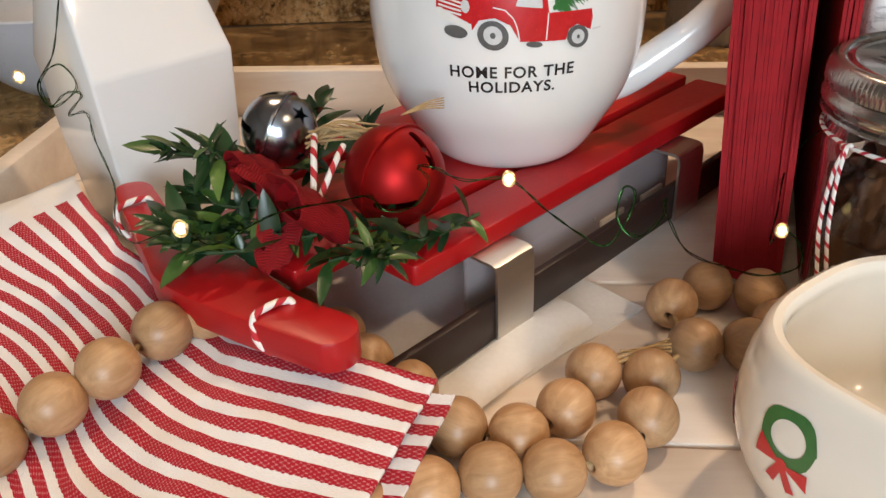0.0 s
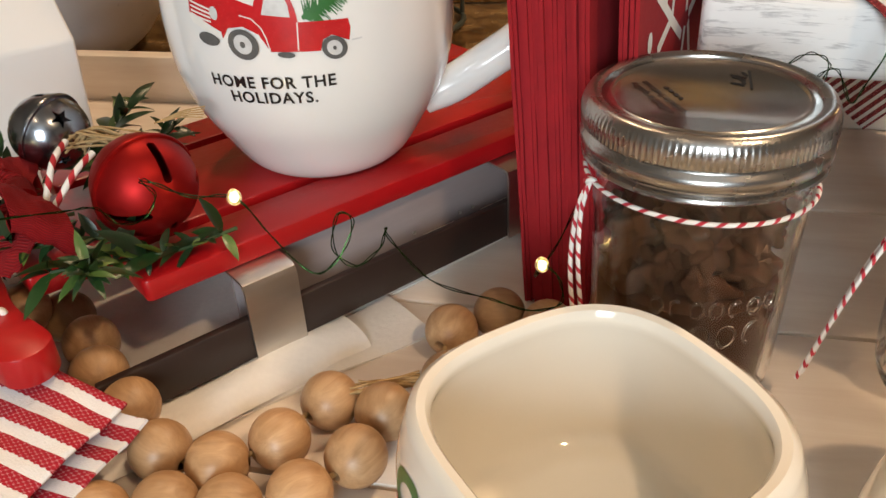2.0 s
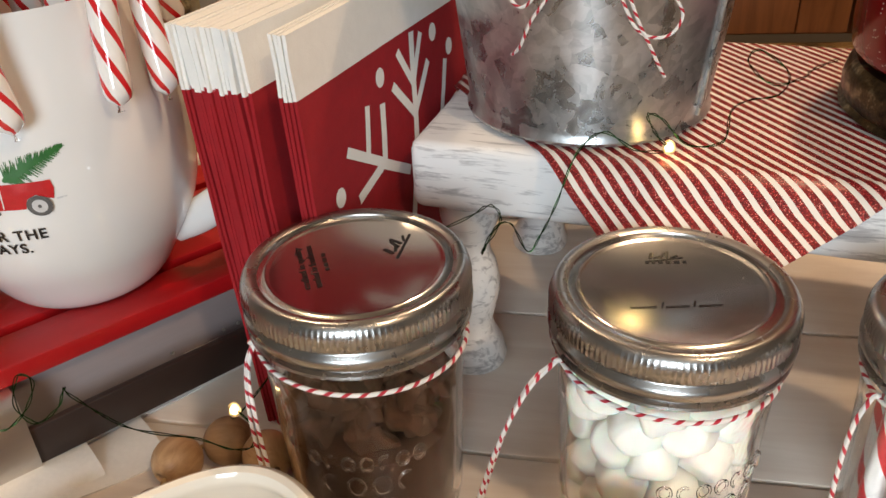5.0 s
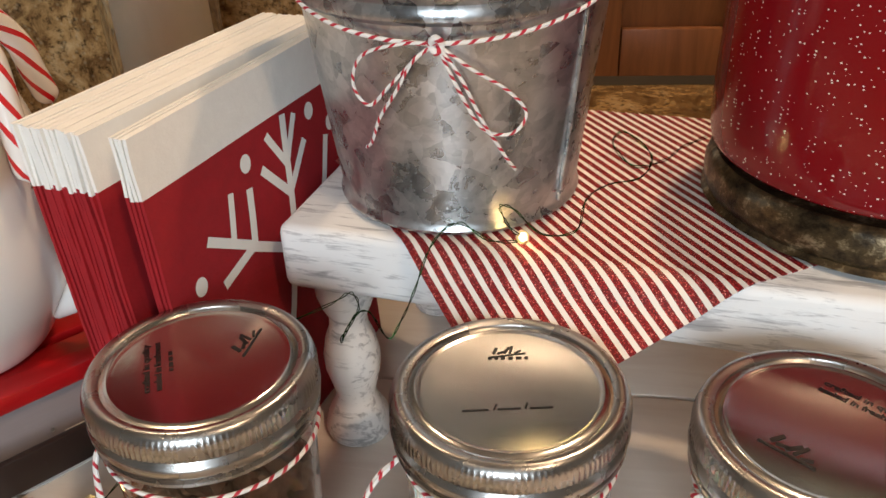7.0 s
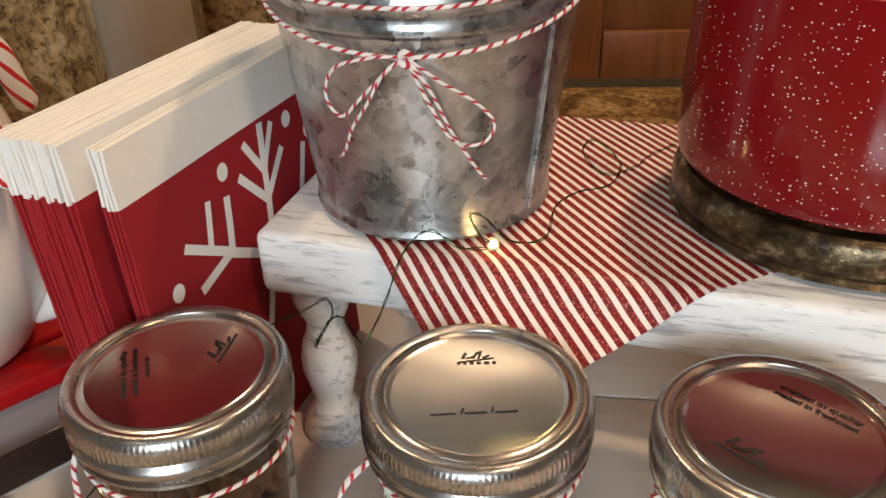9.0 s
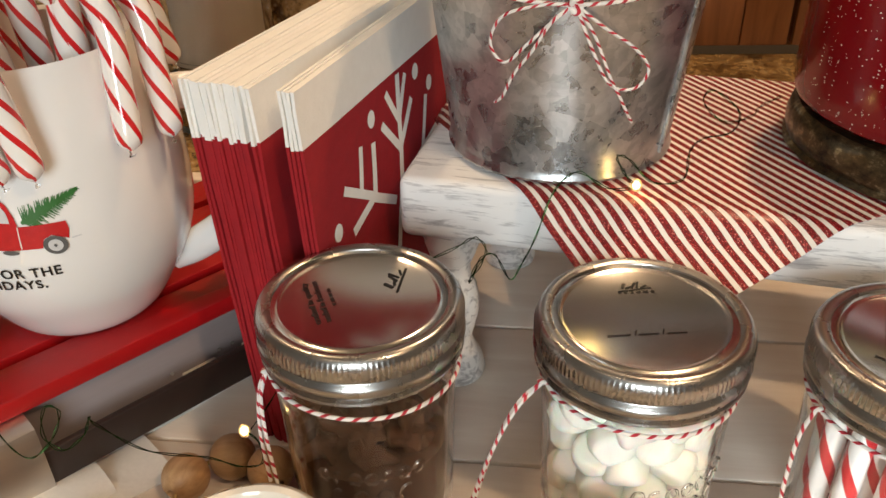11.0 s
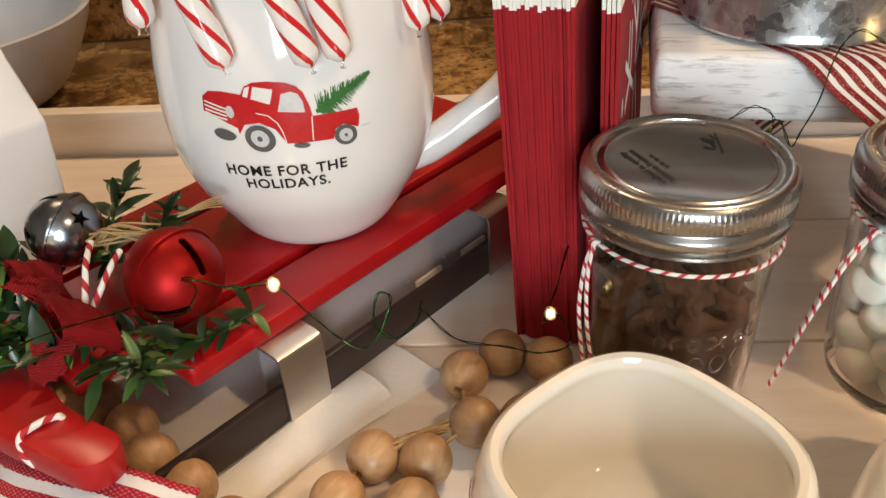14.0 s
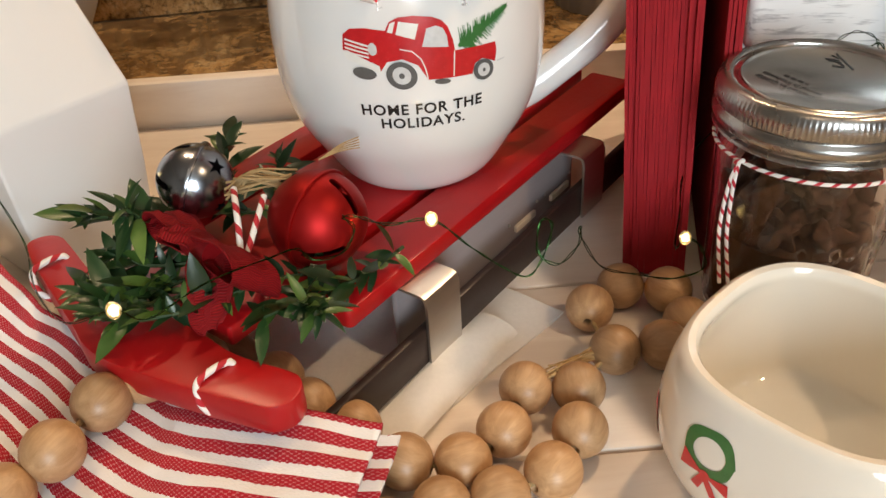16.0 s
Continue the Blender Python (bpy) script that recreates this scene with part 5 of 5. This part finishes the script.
# ---- greenery ----
def m_leaf():
    n = Nodes("leaf_green")
    r = n.rand()
    v = n.coord("Object")
    g = n.t.nodes.new("ShaderNodeNewGeometry")
    k = g.outputs["Random Per Island"]
    a = n.noise(v, 160, 3)
    col = n.ramp(k, (0.0, (0.008, 0.026, 0.010)), (0.55, (0.020, 0.064, 0.017)), (0.85, (0.070, 0.145, 0.028)), (1.0, (0.16, 0.26, 0.055)))
    n.set(Base_Color=n.mix(n.math("MULTIPLY", a, 0.5), col, (0.012, 0.03, 0.012)), Roughness=0.32, Specular_IOR_Level=0.5)
    n.bump(a, 0.2, 0.0006)
    return n.mat


LEAF = m_leaf()
STEM = m_paint("green_stem", (0.035, 0.07, 0.02), 0.6, 0.2, 200, 0.2)


def leaf(bm, base, way, up, L, W, curl=0.25):
    """A pointed leaf with a folded middle rib."""
    way = way.normalized()
    side = way.cross(up)
    side = side.normalized() if side.length > 1e-4 else Vector((1, 0, 0))
    nrm = side.cross(way)
    n = 6
    rows = []
    for i in range(n + 1):
        t = i / n
        w = W * math.sin(math.pi * min(1, t * 0.96 + 0.04)) ** 0.8 * (1 - 0.25 * t) if 0 < i < n else 0.0
        c = base + way * (L * t) - nrm * (curl * L * t * t)
        if i in (0, n):
            rows.append([bm.verts.new(c)])
        else:
            rows.append([bm.verts.new(c - side * w + nrm * w * 0.28), bm.verts.new(c), bm.verts.new(c + side * w + nrm * w * 0.28)])
    for A, B in zip(rows, rows[1:]):
        if len(A) == 1:
            bm.faces.new((A[0], B[1], B[0]))
            bm.faces.new((A[0], B[2], B[1]))
        elif len(B) == 1:
            bm.faces.new((A[0], A[1], B[0]))
            bm.faces.new((A[1], A[2], B[0]))
        else:
            bm.faces.new((A[0], A[1], B[1], B[0]))
            bm.faces.new((A[1], A[2], B[2], B[1]))


random.seed(5)
greens = thing("greenery_sprig", pose(0, 0, 0), "artificial green leafy sprig wound round the bells on the sled", "greenery")
SPRIGS = [[(0.014, 0.318, 0.075), (-0.004, 0.300, 0.075), (-0.026, 0.288, 0.076), (-0.046, 0.276, 0.078)],
          [(-0.030, 0.284, 0.080), (-0.028, 0.274, 0.082), (-0.022, 0.264, 0.086)],
          [(-0.050, 0.296, 0.080), (-0.075, 0.284, 0.080), (-0.100, 0.282, 0.080), (-0.112, 0.288, 0.082)],
          [(-0.062, 0.304, 0.080), (-0.092, 0.292, 0.079), (-0.108, 0.294, 0.082), (-0.120, 0.298, 0.086)],
          [(-0.070, 0.315, 0.082), (-0.094, 0.312, 0.085), (-0.112, 0.316, 0.092)],
          [(-0.075, 0.326, 0.085), (-0.092, 0.326, 0.096), (-0.100, 0.322, 0.108)],
          [(-0.045, 0.335, 0.080), (-0.044, 0.362, 0.086), (-0.040, 0.386, 0.090)],
          [(-0.060, 0.345, 0.085), (-0.066, 0.375, 0.092), (-0.066, 0.402, 0.096)],
          [(-0.026, 0.302, 0.078), (-0.050, 0.298, 0.080), (-0.070, 0.290, 0.082)],
          [(-0.080, 0.306, 0.080), (-0.096, 0.296, 0.080), (-0.110, 0.290, 0.084)],
          [(-0.058, 0.318, 0.080), (-0.084, 0.304, 0.080), (-0.106, 0.302, 0.082)],
          [(-0.086, 0.330, 0.092), (-0.104, 0.326, 0.102), (-0.118, 0.320, 0.108)],
          [(-0.050, 0.350, 0.082), (-0.072, 0.352, 0.084), (-0.090, 0.345, 0.088)]]
for line in SPRIGS:
    pts = smooth_line(line, 8)
    stem = part("stem", tube(pts, 0.0009, 6), STEM, greens)
    bm = bmesh.new()
    for i in range(2, len(pts), 2):
        p = pts[i]
        t = (pts[min(i + 1, len(pts) - 1)] - pts[i - 1]).normalized()
        for s in range(4):
            a = i * 2.4 + s * 2.1 + random.uniform(-.8, .8)
            q = t.cross(Vector((0, 0, 1))).normalized()
            r = t.cross(q)
            out = q * math.cos(a) + r * math.sin(a)
            if out.z < -0.3:
                out.z *= -0.6
            way = t * random.uniform(-0.1, 1.1) + out * random.uniform(0.6, 1.3) + Vector((random.uniform(-.5, .5), random.uniform(-.5, .5), random.uniform(-.35, .25)))
            big = random.random() < 0.20
            L = random.uniform(0.015, 0.024) if big else random.uniform(0.0075, 0.014)
            leaf(bm, p, way, Vector((random.uniform(-.3, .3), random.uniform(-.5, .1), 1)), L, L * random.uniform(0.13, 0.24), random.uniform(0.05, 0.5))
    part("leaves", bm, LEAF, greens)

# ---- ribbon, ropes and jute on the sled ----
def m_ribbon():
    n = Nodes("ribbed_red_ribbon")
    u = n.sep(n.coord("UV"))
    w = n.math("PINGPONG", n.math("MULTIPLY", u[0], 1 / 0.0011), 0.5)
    n.set(Base_Color=n.mix(w, (0.14, 0.002, 0.004), (0.44, 0.006, 0.010)), Roughness=0.7, Specular_IOR_Level=0.25)
    n.bump(w, 0.6, 0.0008)
    return n.mat


def ribbon_strip(points, width, wide_dir, name, parent, pinch=0.0):
    pts = smooth_line(points, 10)
    W = Vector(wide_dir).normalized()
    L = 0.0
    bm = bmesh.new()
    uv = uv_of(bm)
    rows, ds = [], []
    for i, p in enumerate(pts):
        if i:
            L += (p - pts[i - 1]).length
        f = i / (len(pts) - 1)
        w = width * (1 - pinch * (abs(2 * f - 1) ** 4))
        rows.append([bm.verts.new(p + W * w * (k / 6 - 0.5) + Vector((0, 0, 0.0012 * math.sin(k * 2.1 + i * .3)))) for k in range(7)])
        ds.append(L)
    for i in range(len(rows) - 1):
        for k in range(6):
            f = bm.faces.new((rows[i][k], rows[i + 1][k], rows[i + 1][k + 1], rows[i][k + 1]))
            for l, d in zip(f.loops, (ds[i], ds[i + 1], ds[i + 1], ds[i])):
                l[uv].uv = (d, k)
    bmesh.ops.recalc_face_normals(bm, faces=bm.faces)
    bmesh.ops.solidify(bm, geom=bm.faces[:], thickness=0.0006)
    part(name, bm, RIBBON, parent)


RIBBON = m_ribbon()
bow = thing("ribbon_bow", pose(0, 0, 0), "ribbed red fabric ribbon bow lying on the greenery", "bow")
K = Vector((-0.0695, 0.3040, 0.0965))
for name, path, w, wd, pin in (("loop", ((0, 0, 0), (.008, -.007, .006), (.018, -.016, .007), (.025, -.024, .001), (.022, -.024, -.009), (.012, -.014, -.009), (0, 0, -.003)), 0.030, (0.55, 0.40, -0.62), 0.80),
                               ("loop", ((0, 0, 0), (-.006, .009, .006), (-.013, .019, .008), (-.019, .024, .002), (-.014, .018, -.006), (-.006, .008, -.006), (0, 0, -.003)), 0.024, (0.60, 0.55, -0.40), 0.75),
                               ("tail", ((0, 0, -.001), (-.004, .002, .004), (-.010, .001, .009), (-.015, -.002, .010)), 0.018, (0.45, 0.80, -0.2), 0.55),
                               ("tail", ((0, 0, -.002), (.003, -.010, -.006), (.003, -.020, -.014), (.002, -.028, -.024)), 0.024, (0.80, 0.45, 0.1), 0.5)):
    ribbon_strip([K + Vector(p) * 0.95 for p in path], w * 0.86, wd, name, bow, pin)
part("knot", tube([K + Vector(p) for p in ((-.005, .005, .000), (0, 0, .001), (.005, -.005, .000))], 0.0062, 14, radii=(0.0055, 0.0062, 0.0055)), RIBBON, bow)

rope = thing("bell_cord", pose(0, 0, 0), "twisted red and white cord between the bells", "cord")
part("strand", tube(smooth_line([(-.0545, .322, .112), (-.0530, .309, .110), (-.0525, .300, .103), (-.0530, .293, .094)], 8), 0.0014, 10), ROPE, rope)
part("strand", tube(smooth_line([(-.0425, .320, .108), (-.0450, .309, .105), (-.0490, .300, .098), (-.0525, .294, .092)], 8), 0.0014, 10), ROPE, rope)
jute = thing("jute_tie", pose(0, 0, 0), "frayed jute string tied between the two bells", "jute string")
random.seed(31)
for k in range(22):
    p = Vector((-.048, .330, .108))
    q = [p + Vector((-.008 + random.uniform(-.004, .004), random.uniform(-.004, .004), random.uniform(-.005, .004))), p + Vector((random.uniform(-.003, .003), random.uniform(-.004, .004), random.uniform(-.001, .006))), p + Vector((.014 + random.uniform(-.004, .006), random.uniform(-.002, .006), random.uniform(-.004, .004)))]
    part("fibre", tube(smooth_line(q, 5), 0.00055, 5), JUTE, jute)
for k in range(5):
    part("fibre", tube(smooth_line([(-.018, .330, .117), (-.008, .334 + k * .0007, .1180 + k * .0004), (-.000, .338 + k * .001, .1165 + k * .0008)], 6), 0.00030, 5), JUTE, jute)

cords = thing("sled_pull_cord", pose(0, 0, 0), "red and white twisted pull cord looped through the sled's bar", "cord")


def bar_point(u, v, z):
    return (UX * u - UY * v, UY * u + UX * v, z)


for v0 in (0.222, 0.345):
    du = -0.0035 if v0 < 0.284 else 0.004
    loop = [bar_point(0.152 + du, v0, 0.0690), bar_point(0.149 + du, v0 + .001, 0.0712), bar_point(0.142 + du, v0 + .002, 0.0715), bar_point(0.1358 + du, v0 + .002, 0.0700), bar_point(0.1342 + du, v0, 0.062), bar_point(0.138 + du, v0 - .003, 0.0548), bar_point(0.146 + du, v0 - .003, 0.0545), bar_point(0.152 + du, v0 - .001, 0.058)]
    part("loop", tube(smooth_line(loop, 7, True), 0.0015, 10, closed=True), ROPE, cords)
part("trail", tube(smooth_line([bar_point(0.1490, .220, .056), bar_point(0.155, .214, .052), bar_point(0.158, .210, .048)], 8), 0.0012, 10), ROPE, cords)

# ---- wire lights ----
lights = thing("string_lights", pose(0, 0, 0), "thin green wire string lights with tiny warm bulbs", "string lights")
WIRE = [(-.182, .412, .176), (-.189, .408, .152), (-.198, .405, .126), (-.210, .404, .110), (-.206, .405, .098), (-.191, .406, .108), (-.197, .407, .120), (-.208, .405, .113), (-.207, .404, .099), (-.196, .404, .106), (-.189, .405, .104), (-.198, .404, .094), (-.188, .403, .095), (-.184, .396, .083), (-.163, .360, .074), (-.145, .315, .078),
        (-.118, .270, .092), (-.0932, .2548, .1061), (-.085, .262, .095), (-.062, .268, .104), (-.040, .285, .100), (-.030, .292, .098), (-.024, .2945, .090), (-.012, .293, .093), (-.006, .296, .102), (-.010, .2945, .109), (-.004, .292, .110), (.008, .296, .102), (.0258, .2962, .1016),
        (.040, .288, .092), (.052, .279, .086), (.062, .276, .082), (.070, .282, .088), (.074, .286, .099), (.069, .285, .102), (.067, .281, .090), (.075, .279, .084), (.084, .282, .090), (.086, .286, .096), (.087, .288, .090), (.100, .297, .066), (.1222, .3083, .050), (.138, .306, .047), (.150, .302, .054), (.149, .305, .064), (.1423, .3079, .0682),
        (.140, .312, .060), (.148, .330, .064), (.165, .362, .080), (.205, .372, .108), (.236, .379, .122), (.2467, .3753, .1305), (.252, .364, .130), (.246, .3553, .122), (.244, .361, .115), (.249, .366, .124), (.256, .366, .127), (.2635, .3656, .1133), (.269, .369, .120), (.2753, .371, .134), (.283, .379, .153), (.2942, .3840, .1613), (.308, .381, .1545), (.322, .3850, .1528),
        (.3165, .382, .1600), (.312, .386, .168), (.318, .388, .166), (.330, .388, .154), (.345, .391, .154), (.350, .405, .162), (.362, .428, .158), (.378, .436, .158), (.384, .448, .164), (.372, .458, .172), (.366, .452, .168), (.376, .444, .160), (.392, .452, .160), (.402, .470, .158), (.418, .485, .158)]
wire_line = smooth_line(WIRE, 9)
for k in (0, 1):
    off = []
    for i, p in enumerate(wire_line):
        a = i * 0.55 + k * math.pi
        off.append(p + Vector((math.cos(a), math.sin(a * 0.9), math.sin(a))) * 0.00042)
    part("wire", tube(off, 0.00024, 6), GREEN_WIRE, lights)
for p in ((-.219, .405, .115), (-.0932, .2548, .1061), (.0258, .2962, .1020), (.1423, .3079, .0682), (.322, .3850, .1540)):
    led = part("bulb", lump(0.0011, 0.0011, 0.0015, 2, 0.05), LED_GLOW, lights, "glowing warm bulb", m=pose(*p))
    part("casing", lump(0.0028, 0.0028, 0.0035, 3, 0.12, 300), LED_BULB, led, "resin drop tinted yellow for the fringe of glow").visible_shadow = False

# ---- things behind the tray ----
GREY_GLAZE = m_paint("grey_glaze", (0.46, 0.48, 0.52), 0.3, 0.1, 30, 0.05)
bowl = thing("grey_bowl", pose(-0.33, 0.75, CTR, 0, 0, 0), "grey blue ceramic bowl standing on the counter", "bowl")
part("shell", lathe(fine([(0, 0.004), (0.045, 0.002), (0.06, 0.0), (0.09, 0.02), (0.115, 0.06), (0.125, 0.085)], 4) + [(0.123, 0.0865), (0.119, 0.085)] + fine([(0.110, 0.06), (0.085, 0.024), (0.05, 0.010), (0, 0.009)], 4), 64), GREY_GLAZE, bowl)
holder = thing("candle_jar", pose(-0.012, 0.835, CTR), "white pillar candle in a glass with a green wire stand", "candle")
part("wax", lathe(fine([(0, 0.072), (0.041, 0.072), (0.043, 0.076), (0.043, 0.19), (0.039, 0.194), (0, 0.192)], 2), 40), m_paint("cream_wax", (0.72, 0.62, 0.48), 0.5, 0.05, 30, 0.05), holder)
part("glass", lathe([(0, 0.060), (0.050, 0.060), (0.054, 0.066), (0.054, 0.25), (0.051, 0.25), (0.051, 0.0715), (0, 0.0715)], 48), GLASS, holder)
WIREG = m_paint("grey_green_wire", (0.06, 0.075, 0.065), 0.4, 0.1, 100, 0.1)
for z in (0.006, 0.040, 0.057):
    part("ring", tube([(0.062 * math.cos(2 * math.pi * i / 40), 0.062 * math.sin(2 * math.pi * i / 40), z) for i in range(40)], 0.0028, 8, closed=True), WIREG, holder)
for k in range(6):
    a = k * math.pi / 3 + 0.3
    part("post", tube([(0.062 * math.cos(a), 0.062 * math.sin(a), 0.003), (0.062 * math.cos(a), 0.062 * math.sin(a), 0.057)], 0.0022, 8), WIREG, holder)
tin = thing("metal_canister", pose(0.265, 0.83, CTR), "ribbed grey metal canister on the counter", "canister")
part("body", lathe([(0, 0.0), (0.05, 0.0), (0.052, 0.003), (0.052, 0.2), (0.048, 0.203), (0, 0.203)], 96, r_of=lambda a, z: 1 + 0.02 * math.sin(a * 24)), m_paint("grey_tin", (0.24, 0.24, 0.24), 0.4, 0.15, 40, 0.05), tin)
